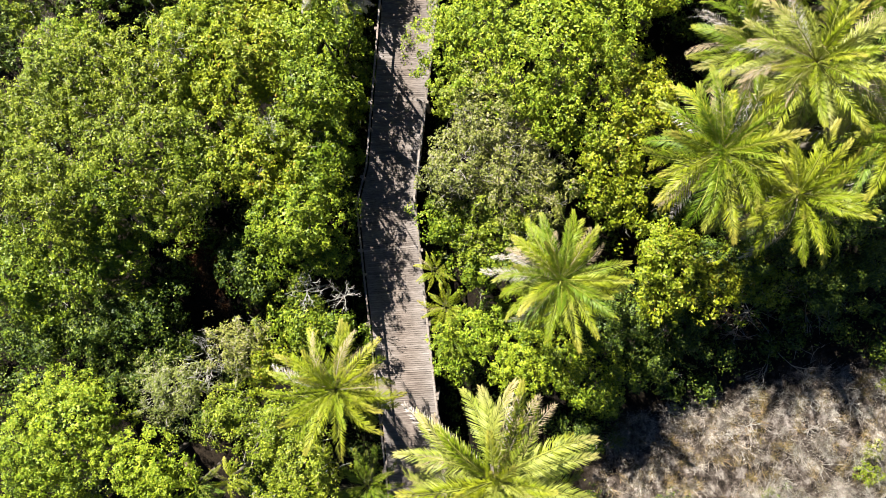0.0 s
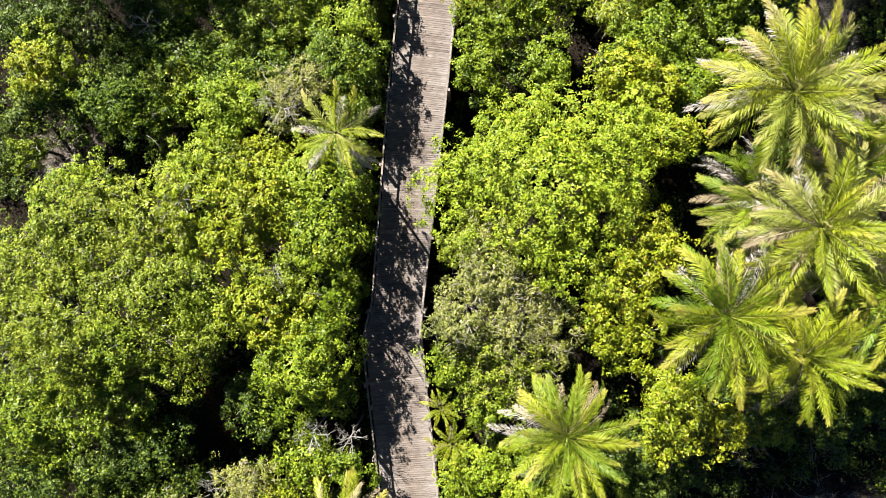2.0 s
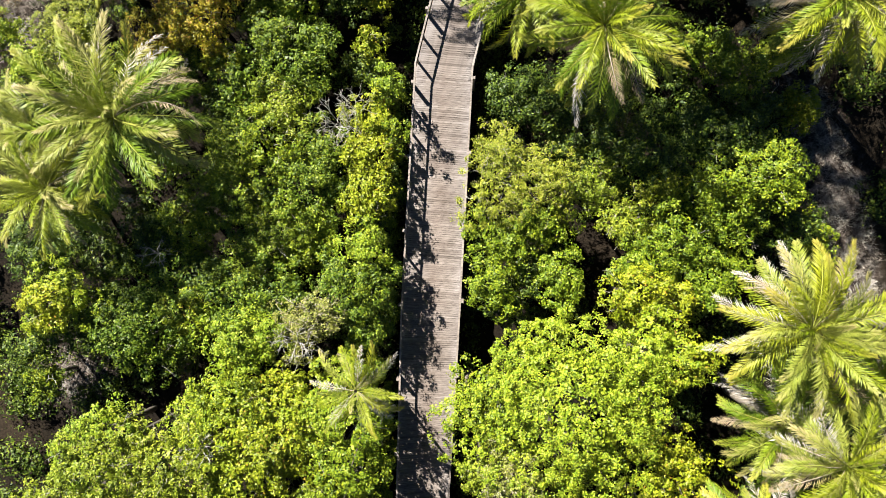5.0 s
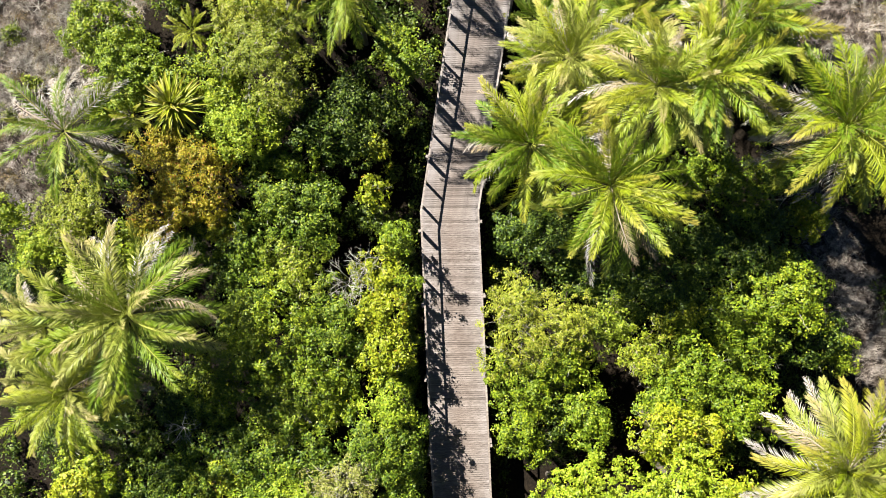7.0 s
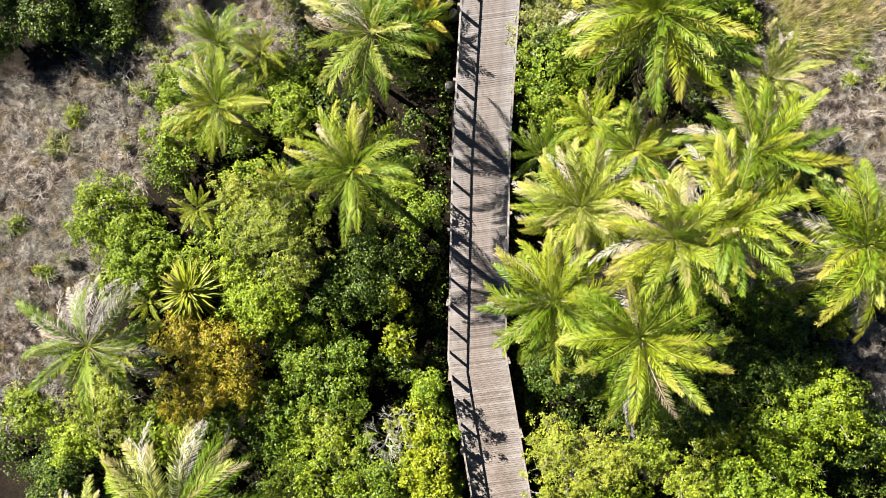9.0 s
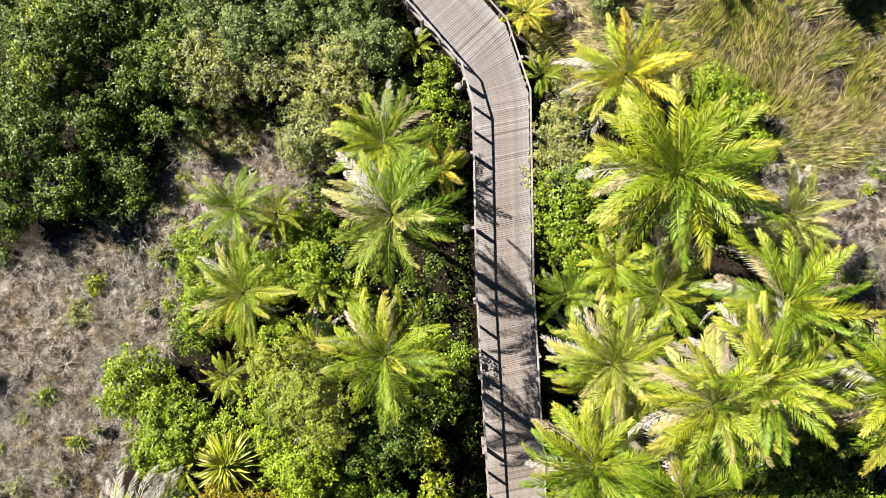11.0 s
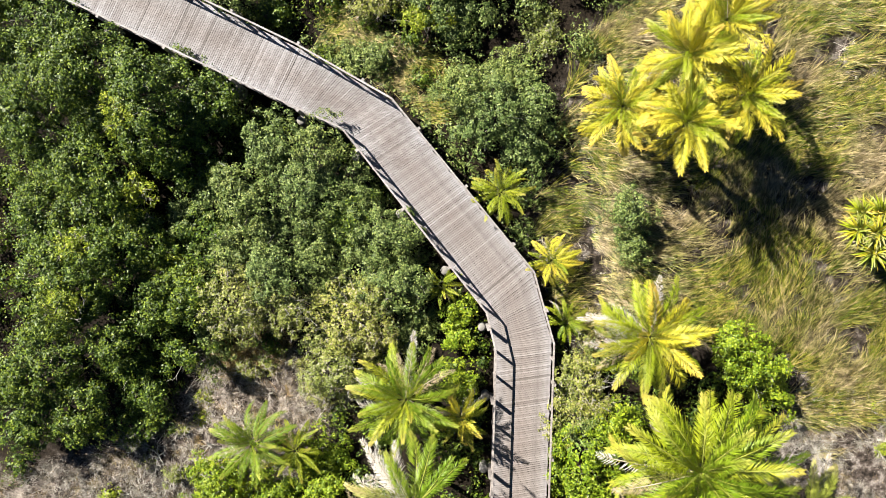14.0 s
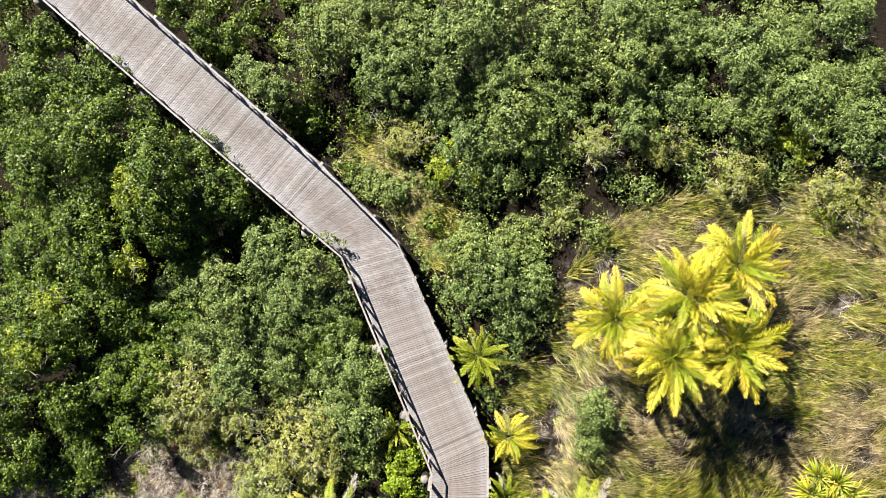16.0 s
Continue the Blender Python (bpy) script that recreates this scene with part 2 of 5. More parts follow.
class Tubes:
    """Gathers tapered, bent tubes into one mesh."""

    def __init__(self, sides=5):
        self.v, self.f, self.n = [], [], sides

    def add(self, pts, radii):
        n, base = self.n, len(self.v)
        pts = [Vector(p) for p in pts]
        for i, (p, r) in enumerate(zip(pts, radii)):
            d = (pts[min(i + 1, len(pts) - 1)] - pts[max(i - 1, 0)]).normalized()
            u = d.cross(Vector((0.3, 0.9, 0.31))).normalized()
            w = d.cross(u)
            for k in range(n):
                a = 2 * math.pi * k / n
                self.v.append(p + (u * math.cos(a) + w * math.sin(a)) * r)
        for i in range(len(pts) - 1):
            for k in range(n):
                a, b = base + i * n + k, base + i * n + (k + 1) % n
                self.f.append((a, b, b + n, a + n))

    def mesh(self, name, mat_):
        return mesh_of(name, [tuple(v) for v in self.v], self.f, [mat_], smooth=True)


def box_mesh(corners):
    """A box with a bevel on its upper edges, from eight corners: four below, four above, each in the same turn."""
    c = np.array(corners, float)
    mid = c[4:].mean(0)
    top = c[4:] + (mid - c[4:]) * np.array([0.02, 0.02, 0])
    v = np.vstack([c, top + np.array([0, 0, 0.004])])
    f = [(3, 2, 1, 0)]
    for i in range(4):
        j = (i + 1) % 4
        f += [(i, j, 4 + j, 4 + i), (4 + i, 4 + j, 8 + j, 8 + i)]
    f.append((8, 9, 10, 11))
    return v, f


def ease(a, b, v):
    t = max(0.0, min(1.0, (v - a) / (b - a)))
    return t * t * (3 - 2 * t)


def ground_z(x, y):
    """A hollow added under the woods, a metre below open, dry ground, deepens shade."""
    hollow = ease(34, 28, y) * (1 - ease(6, 10, x) * ease(1, -4, y)) * (1 - ease(-8, -12, x) * ease(22, 28, y)) * (1 - ease(11, 14, x) * ease(12, 17, y))
    hollow = max(hollow, 0.7 * ease(40, 45, y) * ease(3, -2, x) )
    return -1.2 - 0.95 * hollow + 0.16 * noise.noise((x * 0.2, y * 0.2, 3.1)) + 0.06 * noise.noise((x * 0.8, y * 0.8, 7.7))


def unit(a):
    return a / np.maximum(np.linalg.norm(a, axis=-1, keepdims=True), 1e-6)


SEED = [100]


def fresh():
    SEED[0] += 1
    return np.random.default_rng(SEED[0])


# ---- ground ----
# stretches of open, dry ground
DRY_SOUTH = [(5.9, -11.6), (6.6, -8.1), (9.6, -7.0), (12.3, -6.3), (15.0, -5.5), (19.4, -5.0), (20.6, -11.4)]
DRY_PATH = [(13.9, 21.6), (15.5, 20.8), (17.4, 15.8), (18.4, 11.1), (16.6, 10.9), (14.9, 15.1), (14.2, 18.5)]
DRY_WEST = [(-8.7, 43.5), (-5.6, 41.0), (-3.0, 38.7), (-4.9, 37.2), (-7.2, 35.4), (-11.1, 35.8), (-13.5, 33.0), (-16.8, 28.8), (-25.0, 30.2), (-21.4, 39.7), (-15.8, 39.2), (-10.7, 40.3)]
DRY_EAST = [(15.1, 32.5), (22.3, 31.9), (19.4, 21.5), (15.9, 24.6), (15.0, 27.7), (13.0, 29.5)]
DRY_GAP = [(-20.4, 10.6), (-17.0, 11.1), (-17.6, 8.5), (-20.4, 8.8)]
SEDGE_BED = [(6.0, 41.4), (6.3, 43.1), (9.5, 48.5), (11.6, 50.4), (15.3, 51.5), (19.5, 52.1), (25.4, 52.3), (26.5, 42.1), (20.9, 29.8), (17.6, 31.3), (15.1, 29.6), (14.3, 33.1), (12.4, 35.1), (8.1, 38.4), (6.0, 35.5), (6.0, 37.6)]
DRY_HOLLOW = [(-22.1, 32.1), (-17.3, 31.1), (-16.5, 29.7), (-17.9, 28.2), (-19.9, 24.4), (-23.7, 24.2)]
BROWN_WEST = [(-8.8, 43.5), (-6.9, 42.8), (-5.3, 41.4), (-6.6, 40.0), (-8.5, 40.5), (-9.4, 41.8)]
GOLD_EAST = [(15.9, 33.3), (18.9, 32.4), (18.1, 30.4), (15.5, 31.1)]
SEDGE_NORTH = [(-1.1, 53.9), (0.7, 55.1), (3.6, 52.2), (5.5, 49.4), (3.5, 48.7), (2.1, 50.8)]
DRY_BEDS = (DRY_SOUTH, DRY_PATH, DRY_WEST, DRY_EAST, DRY_HOLLOW, DRY_GAP, BROWN_WEST)


def inside(poly, x, y):
    hit = False
    for (x0, y0), (x1, y1) in zip(poly, poly[1:] + poly[:1]):
        if (y0 > y) != (y1 > y) and x < (x1 - x0) * (y - y0) / (y1 - y0) + x0:
            hit = not hit
    return hit


def box_of(poly):
    xs, ys = [p[0] for p in poly], [p[1] for p in poly]
    return min(xs) - 1, max(xs) + 1, min(ys) - 1, max(ys) + 1


DRY_BOXES = [(p, 1.0, box_of(p)) for p in DRY_BEDS] + [(SEDGE_BED, 0.6, box_of(SEDGE_BED))]


def dryness(x, y):
    """Share of pale litter on the ground: 1 in the open beds, less at their rims and between the sedge."""
    x, y = x + 0.5 * noise.noise((x * 0.9, y * 0.9, 0.4)), y + 0.5 * noise.noise((x * 0.9, y * 0.9, 9.4))
    best = 0.0
    for poly, most, (x0, x1, y0, y1) in DRY_BOXES:
        if x0 < x < x1 and y0 < y < y1:
            around = [(x, y), (x + 0.5, y), (x - 0.5, y), (x, y + 0.5), (x, y - 0.5)]
            best = max(best, most * sum(inside(poly, *q) for q in around) / 5)
    return best


def build_ground():
    def steps(lo, hi, fine):
        near = np.arange(lo, hi + 0.01, fine)
        far = np.array([6, 14, 30, 60, 120, 240, 480, 900.0])
        return np.concatenate([lo - far[::-1], near, hi + far])

    xs, ys = steps(-34, 36, 0.7), steps(-26, 76, 0.7)
    v = [(x, y, ground_z(x, y)) for y in ys for x in xs]
    n = len(xs)
    idx = np.arange(len(xs) * len(ys)).reshape(len(ys), n)
    f = np.stack([idx[:-1, :-1], idx[:-1, 1:], idx[1:, 1:], idx[1:, :-1]], -1).reshape(-1, 4)
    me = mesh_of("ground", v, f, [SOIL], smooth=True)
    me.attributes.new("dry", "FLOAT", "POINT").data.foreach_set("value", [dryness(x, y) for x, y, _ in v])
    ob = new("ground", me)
    tagged(ob, "soil painted near-black for shade under trees, pale dry litter in the open", "ground", kind="structure")


build_ground()

# ---- boardwalk ----
# stations along the way: left edge, right edge of the deck, which lies at height 0
STATIONS = [
    ((-2.40, -16.0), (0.0, -16.0)),
    ((-4.07, -1.05), (-1.66, -0.85)),
    ((-4.36, 1.75), (-1.95, 2.1)),
    ((-3.95, 3.4), (-1.78, 3.6)),
    ((-3.23, 12.2), (-0.82, 11.9)),
    ((-2.08, 22.35), (0.28, 22.0)),
    ((0.55, 30.85), (2.95, 30.55)),
    ((3.20, 38.40), (5.60, 38.0)),
    ((3.33, 40.1), (5.72, 41.1)),
    ((-0.08, 49.25), (2.27, 49.8)),
    ((-2.5, 51.45), (-0.85, 53.2)),
    ((-9.79, 58.25), (-8.1, 60.1)),
    ((-17.5, 65.6), (-15.8, 67.4)),
]
STATIONS = [(Vector((*a, 0)), Vector((*b, 0))) for a, b in STATIONS]
PITCH = 0.092


def deck_gap(x, y):
    """Metres from a place to the boardwalk's middle line."""
    p, best = Vector((x, y, 0)), 1e9
    for (a, b), (c, d) in zip(STATIONS, STATIONS[1:]):
        m, n = (a + b) / 2, (c + d) / 2
        t = max(0.0, min(1.0, (p - m).dot(n - m) / (n - m).length_squared))
        best = min(best, (p - m.lerp(n, t)).length)
    return best


def along(side, spacing, first=0.0):
    """Places along one edge of the deck with the way on from each."""
    pts = [s[side] for s in STATIONS]
    out, left = [], first
    for p, q in zip(pts, pts[1:]):
        d = (q - p).normalized()
        run = (q - p).length
        while left <= run:
            out.append((p + d * left, d))
            left += spacing
        left -= run
    return out


boardwalk = tagged(new("boardwalk"), "long weathered grey timber boardwalk with handrails on both sides", "boardwalk", kind="structure")


def build_rails():
    for side, sgn in ((0, -1), (1, 1)):
        pts = [s[side] for s in STATIONS]
        for p, q in zip(pts, pts[1:]):
            d = (q - p).normalized()
            w = Vector((d.y, -d.x, 0)) * sgn
            for name, off, half, z0, z1, mat_ in (("handrail", 0.0, 0.038, 0.88, 0.925, RAIL), ("edge_beam", -0.02, 0.045, -0.22, -0.035, BEAM)):
                a, b = p + w * off - d * 0.01, q + w * off + d * 0.01
                c = [a - w * half, b - w * half, b + w * half, a + w * half]
                if sgn < 0:
                    c = c[::-1]
                v, f = box_mesh([(k.x, k.y, z0) for k in c] + [(k.x, k.y, z1) for k in c])
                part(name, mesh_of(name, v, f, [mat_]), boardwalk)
        post = None
        for i, (p, d) in enumerate(along(side, 1.04, 0.35)):
            w = Vector((d.y, -d.x, 0)) * sgn
            turn = math.degrees(math.atan2(d.y, d.x))
            if post is None:
                h = 0.042
                c = [(-h, -h), (h, -h), (h, h), (-h, h)]
                v, f = box_mesh([(x, y, -0.3) for x, y in c] + [(x, y, 0.88) for x, y in c])
                post = mesh_of("rail_post", v, f, [RAIL])
            if i % 3:
                at = p + w * 0.005
                part("rail_post", post, boardwalk, m=pose(at.x, at.y, 0, 0, 0, turn))
        pile = None
        for i, (p, d) in enumerate(along(side, 3.12, 0.35)):
            w = Vector((d.y, -d.x, 0)) * sgn
            turn = math.degrees(math.atan2(d.y, d.x))
            if pile is None:
                h = 0.06
                c = [(-h, -h), (h, -h), (h, h), (-h, h)]
                v, f = box_mesh([(x, y, -1.5) for x, y in c] + [(x, y, 0.9) for x, y in c])
                pile = mesh_of("pile", v, f, [RAIL])
            at = p + w * 0.085
            part("pile", pile, boardwalk, m=pose(at.x, at.y, 0, 0, 0, turn))
        if side == 0:
            for i, (p, d) in enumerate(along(side, 3.12, 0.35)):
                if p.y < 33:
                    continue
                w = Vector((d.y, -d.x, 0)) * sgn
                t = Tubes(10)
                rng = random.Random(i)
                at = p + w * 0.33
                r = 0.17 + rng.random() * 0.04
                t.add([(0, 0, -1.4), (0.01, 0, -0.6), (0, 0.01, -0.36), (0, 0, -0.3), (0, 0, -0.27), (0, 0, -0.265)], [r, r, r * 1.02, r * 0.95, r * 0.6, 0.01])
                part("footing", t.mesh("footing", CONCRETE), boardwalk, "rounded pale concrete footing", pose(at.x, at.y, 0))


def build_beams():
    for (a, b), (c, d) in zip(STATIONS, STATIONS[1:]):
        for s in (0.3, 0.7):
            p, q = a.lerp(b, s), c.lerp(d, s)
            w = (b - a).normalized() * 0.05
            k = [p + w, q + w, q - w, p - w]
            v, f = box_mesh([(i.x, i.y, -0.24) for i in k] + [(i.x, i.y, -0.046) for i in k])
            part("joist", mesh_of("joist", v, f, [BEAM]), boardwalk)


def build_planks():
    rng = random.Random(5)
    rows, far_v, far_f = [], [], []
    across = [(u, 0.5) for u in (0, 1, 1, 0)] * 3
    for (a, b), (c, d) in zip(STATIONS, STATIONS[1:]):
        n = max(2, round(((c - a).length + (d - b).length) / 2 / PITCH))
        for i in range(n):
            g = 0.03 + 0.07 * rng.random() ** 3
            p0, p1 = a.lerp(c, (i + g) / n), a.lerp(c, (i + 1 - g) / n)
            q0, q1 = b.lerp(d, (i + g) / n), b.lerp(d, (i + 1 - g) / n)
            way = (b - a).normalized()
            e0, e1 = rng.uniform(-0.012, 0.02), rng.uniform(-0.012, 0.02)
            rows.append([p0 - way * e0, q0 + way * e1, q1 + way * e1, p1 - way * e0])
    for i, k in enumerate(rows):
        lift, tip = rng.uniform(-0.004, 0.004), rng.uniform(-0.003, 0.003)
        mid = sum(k, Vector()) / 4
        z = [lift, lift + tip, lift + tip, lift]
        lo = [(p.x, p.y, -0.04 + h) for p, h in zip(k, z)]
        hi = [(p.x, p.y, h) for p, h in zip(k, z)]
        v, f = box_mesh(lo + hi)
        if 22.0 < mid.y < 47.0:
            d = k[1] - k[0]
            turn = math.degrees(math.atan2(d.y, d.x))
            inv = pose(mid.x, mid.y, 0, 0, 0, turn).inverted()
            v = [tuple(inv @ Vector(p)) for p in v]
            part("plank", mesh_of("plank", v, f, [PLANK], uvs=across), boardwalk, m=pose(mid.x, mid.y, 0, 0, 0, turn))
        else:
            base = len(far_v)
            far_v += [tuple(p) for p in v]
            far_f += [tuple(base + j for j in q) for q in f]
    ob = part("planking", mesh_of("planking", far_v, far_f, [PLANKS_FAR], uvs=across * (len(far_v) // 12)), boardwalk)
    ob["kind"] = "stuff"


# ---- broad-leaved trees and shrubs ----
KINDS = {
    # leaf length, leaf width, clump radius, leaves per square metre, height of crown to radius, twigs
    "lime": (0.098, 0.066, 0.27, 800, 0.8, 0, "dense rounded crown of glossy bright yellow-green leaves"),
    "yellow": (0.125, 0.085, 0.34, 560, 0.85, 6, "loose crown of yellow-green leaf clusters"),
    "green": (0.112, 0.076, 0.34, 620, 0.85, 4, "leafy crown of fresh mid-green leaves"),
    "forest": (0.108, 0.074, 0.36, 600, 0.9, 4, "rounded crown of glossy dark green leaves"),
    "deep": (0.112, 0.078, 0.40, 500, 0.95, 4, "dark green leafy crown with shaded gaps"),
    "olive": (0.10, 0.066, 0.32, 740, 0.72, 22, "broad olive-green crown with pale twigs showing"),
    "grey": (0.095, 0.056, 0.30, 680, 0.7, 40, "thin grey-green crown with many bare grey twigs"),
    "blue": (0.090, 0.068, 0.31, 800, 0.85, 4, "dense low thicket of small grey-green leaves"),
    "fine": (0.075, 0.046, 0.24, 1050, 0.75, 16, "dense feathery crown of fine pale green leaves"),
    "rust": (0.09, 0.062, 0.28, 760, 0.75, 4, "dense bronze-yellow bush of small leaves"),
}


def leaf_triangles(rng, p, nrm, ln, wd):
    """A bent, pointed leaf at each place, lying across the given direction."""
    n = len(p)
    ax = unit(np.cross(nrm, rng.normal(0, 1, (n, 3))))
    sd = np.cross(nrm, ax)
    l = (ln * rng.uniform(0.65, 1.25, n))[:, None]
    s = (wd * rng.uniform(0.7, 1.2, n))[:, None]
    return np.stack([p - ax * l * 0.45 - sd * s * 0.5, p - ax * l * 0.3 + sd * s * 0.55, p + ax * l * 0.55 - nrm * l * 0.1], 1)


def crown_arrays(rng, kind, r, h, share=1.0, hidden=None):
    """Leaves in rounded sprays over a lobed dome, closed behind by larger, shaded leaves. hidden: tells which places lie deep in other crowns."""
    ln, wd, cl, dens = KINDS[kind][:4]
    cl = min(0.88 * cl, r * 0.36)
    nc = max(14, int(4.4 * (r / cl) ** 2))
    z = rng.uniform(-0.15, 1.0, nc)
    az = rng.uniform(0, 2 * np.pi, nc)
    d = np.stack([np.cos(az) * np.sqrt(1 - z * z), np.sin(az) * np.sqrt(1 - z * z), z], -1)
    k = rng.normal(0, 2.4, (5, 3))
    ph = rng.uniform(0, 6.28, 5)

    def lobe(q):
        return 1 + 0.17 * np.sin(q @ k.T + ph).sum(1)

    depth = 1.0 - 0.6 * rng.random(nc) ** 1.9
    size = np.array([r - cl * 0.6, r - cl * 0.6, max(h - cl * 0.6, 0.3)])
    c = d * size * (lobe(d) * depth)[:, None]
    out = unit(d / np.array([1, 1, h / r]))
    n = int(1.13 * dens * share * math.pi * r * r)
    w = rng.uniform(0.4, 1.6, nc)
    which = rng.choice(nc, n, p=w / w.sum())
    rad = (cl * rng.uniform(0.6, 1.45, nc))[which]
    dd = unit(rng.normal(0, 0.5, (n, 3)) + 0.75 * out[which] + np.array([0, 0, 0.2]))
    p = c[which] + dd * (rad * rng.uniform(0.5, 1.08, n))[:, None]
    nrm = unit(dd * 0.8 + np.array([0, 0, 0.35]) + rng.normal(0, 0.5, (n, 3)))
    m = int(170 * max(share, 0.42) * math.pi * r * r)
    q = unit(rng.normal(0, 1, (m, 3)) * np.array([1, 1, 0.8]) + np.array([0, 0, 0.35]))
    core = q * size * (0.6 * lobe(q) * rng.uniform(0.85, 1.05, m))[:, None]
    if hidden is not None:
        keep, keep_core = ~hidden(p), ~hidden(core)
        p, nrm, core, q = p[keep], nrm[keep], core[keep_core], q[keep_core]
    v = np.concatenate([leaf_triangles(rng, p, nrm, 0.97 * ln, 0.95 * wd), leaf_triangles(rng, core, unit(q + rng.normal(0, 0.3, q.shape)), 0.16, 0.12)])
    f = np.arange(len(v) * 3).reshape(-1, 3)
    return v.reshape(-1, 3), f, c


def crown_mesh(rng, kind, r, h, share=1.0, hidden=None):
    v, f, c = crown_arrays(rng, kind, r, h, share, hidden)
    return mesh_of("crown", v, f, [LEAF[kind]]), c


CROWNS = []
WOODS = []


def tree(kind, x, y, top, r, share=1.0, full=False):
    """Notes a tree, drawn back from the deck where it would reach over it; grow_woods() builds them all."""
    r *= 0.97 if kind == "deep" and y > 38 else 1.08
    top += (0.35 if y < 38 else 0.8) * math.sin(x * 5.1 + y * 3.7)
    west = x < -4 + 0.16 * y
    clear = 1.2 + 1.0 * r if y > 38 else (1.4 if full else 1.75) + 0.92 * r if west else 1.2 + 0.88 * r if kind == "grey" else 1.32 + 0.96 * r
    short = clear - deck_gap(x, y)
    if short > 0:
        e = 0.05
        gx, gy = deck_gap(x + e, y) - deck_gap(x - e, y), deck_gap(x, y + e) - deck_gap(x, y - e)
        n = math.hypot(gx, gy)
        x, y = x + short * gx / n, y + short * gy / n
    g = ground_z(x, y)
    tall = top - g
    h = tall * 0.72 if full else min(KINDS[kind][4] * r, tall * 0.85)
    CROWNS.append((x, y, r, top - h, h))
    WOODS.append((kind, x, y, top, r, h, share * (1.9 if full else 1.0)))


def grow_woods():
    crowns = np.array(CROWNS)
    for i, (kind, x, y, top, r, h, share) in enumerate(WOODS):
        base = top - h
        near = (np.hypot(crowns[:, 0] - x, crowns[:, 1] - y) < crowns[:, 2] + r) & (np.arange(len(crowns)) != i)
        others = crowns[near] - np.array([x, y, 0, base, 0])

        def hidden(p):
            deep = np.zeros(len(p), bool)
            for ox, oy, orad, oz, oh in others:
                q = (p - np.array([ox, oy, oz])) / np.array([orad, orad, oh]) / 0.66
                deep |= ((q * q).sum(1) < 1) | ((q[:, 0] ** 2 + q[:, 1] ** 2 < 0.8) & (q[:, 2] < 0))
            return deep

        build_tree(kind, x, y, top, r, h, share, hidden)


def build_tree(kind, x, y, top, r, h, share, hidden):
    rng = fresh()
    g = ground_z(x, y)
    tall = top - g
    name = "tree" if tall > 3.2 else "shrub"
    root = new(name)
    root.location = (x, y, g)
    me, c = crown_mesh(rng, kind, r, h, share, hidden)
    base = tall - h
    part("crown", me, root, m=pose(0, 0, base))
    t = Tubes(6)
    tr = 0.035 + 0.013 * tall
    bend = rng.normal(0, 0.12, 2) * r * 0.5
    t.add([(0, 0, -0.15), (bend[0] * 0.5, bend[1] * 0.5, base * 0.5), (bend[0], bend[1], max(base * 0.9, 0.25))], [tr * 1.25, tr, tr * 0.8])
    up = Vector((bend[0], bend[1], max(base * 0.8, 0.2)))
    for i in rng.choice(len(c), min(9, len(c)), replace=False):
        e = Vector(c[i]) * 0.92 + Vector((0, 0, base))
        m = up.lerp(e, 0.5) + Vector((0, 0, -0.1 * r))
        t.add([up, m, e], [tr * 0.55, tr * 0.35, tr * 0.12])
    part("trunk" if name == "tree" else "stem", t.mesh("trunk", BARK), root)
    tw = KINDS[kind][5]
    if tw:
        t = Tubes(3)
        for i in range(int(tw * max(r * r / 2.5, 0.6))):
            q = c[rng.integers(len(c))]
            a = Vector(q * rng.uniform(0.7, 0.95)) + Vector((0, 0, base))
            d = Vector(unit(q * np.array([1, 1, 1.2]) + rng.normal(0, 0.8, 3) * r * 0.6))
            l1 = rng.uniform(0.3, 0.75)
            b_ = a + d * l1
            t.add([a, a.lerp(b_, 0.5) + Vector(rng.normal(0, 0.05, 3)), b_ + Vector((0, 0, 0.08))], [0.016, 0.012, 0.005])
            for _ in range(2):
                e = a.lerp(b_, rng.uniform(0.4, 0.9))
                t.add([e, e + Vector(unit(np.array(d) + rng.normal(0, 0.7, 3))) * l1 * 0.5], [0.009, 0.004])
        part("branchwork", t.mesh("branchwork", TWIG), root, "bare pale grey twigs")["kind"] = "stuff"
    size = "tall" if tall > 5 else "low" if tall < 2.4 else "medium"
    tagged(root, f"{size} {name}, {KINDS[kind][6]}", name, "woodland beside the boardwalk")
    return root


def dead_shrub(x, y, top, r, mat_=None, droop=0.0):
    """Bare, bleached branches that fork towards their ends."""
    rng = fresh()
    g = ground_z(x, y)
    root = new("dead_shrub")
    root.location = (x, y, g)
    t = Tubes(3)

    def grow(p, d, l, rad, level):
        e = p + d * l
        m = p.lerp(e, 0.5) + Vector(rng.normal(0, 0.06, 3)) * l
        t.add([p, m, e], [rad, rad * 0.8, rad * 0.55])
        if level:
            for _ in range(3 if r > 0.8 else 2):
                n = (d + Vector(rng.normal(0, 0.55, 3)) - Vector((0, 0, droop))).normalized()
                grow(p.lerp(e, rng.uniform(0.5, 1.0)), n, l * rng.uniform(0.5, 0.75), rad * 0.6, level - 1)

    for i in range(6):
        a = i * 1.05 + rng.uniform(-0.4, 0.4)
        d = Vector((math.cos(a) * 0.8, math.sin(a) * 0.8, 0.75 - droop)).normalized()
        grow(Vector((0, 0, max(top - g - r * 0.7, 0.1))), d, r * 0.55, 0.02, 3)
    t.add([(0, 0, -0.1), (0, 0, max(top - g - r * 0.7, 0.1))], [0.06, 0.035])
    part("branchwork", t.mesh("branchwork", mat_ or BONE), root)["kind"] = "stuff"
    tagged(root, "dead shrub of bare bleached forked branches", "dead shrub", "dead shrubs")


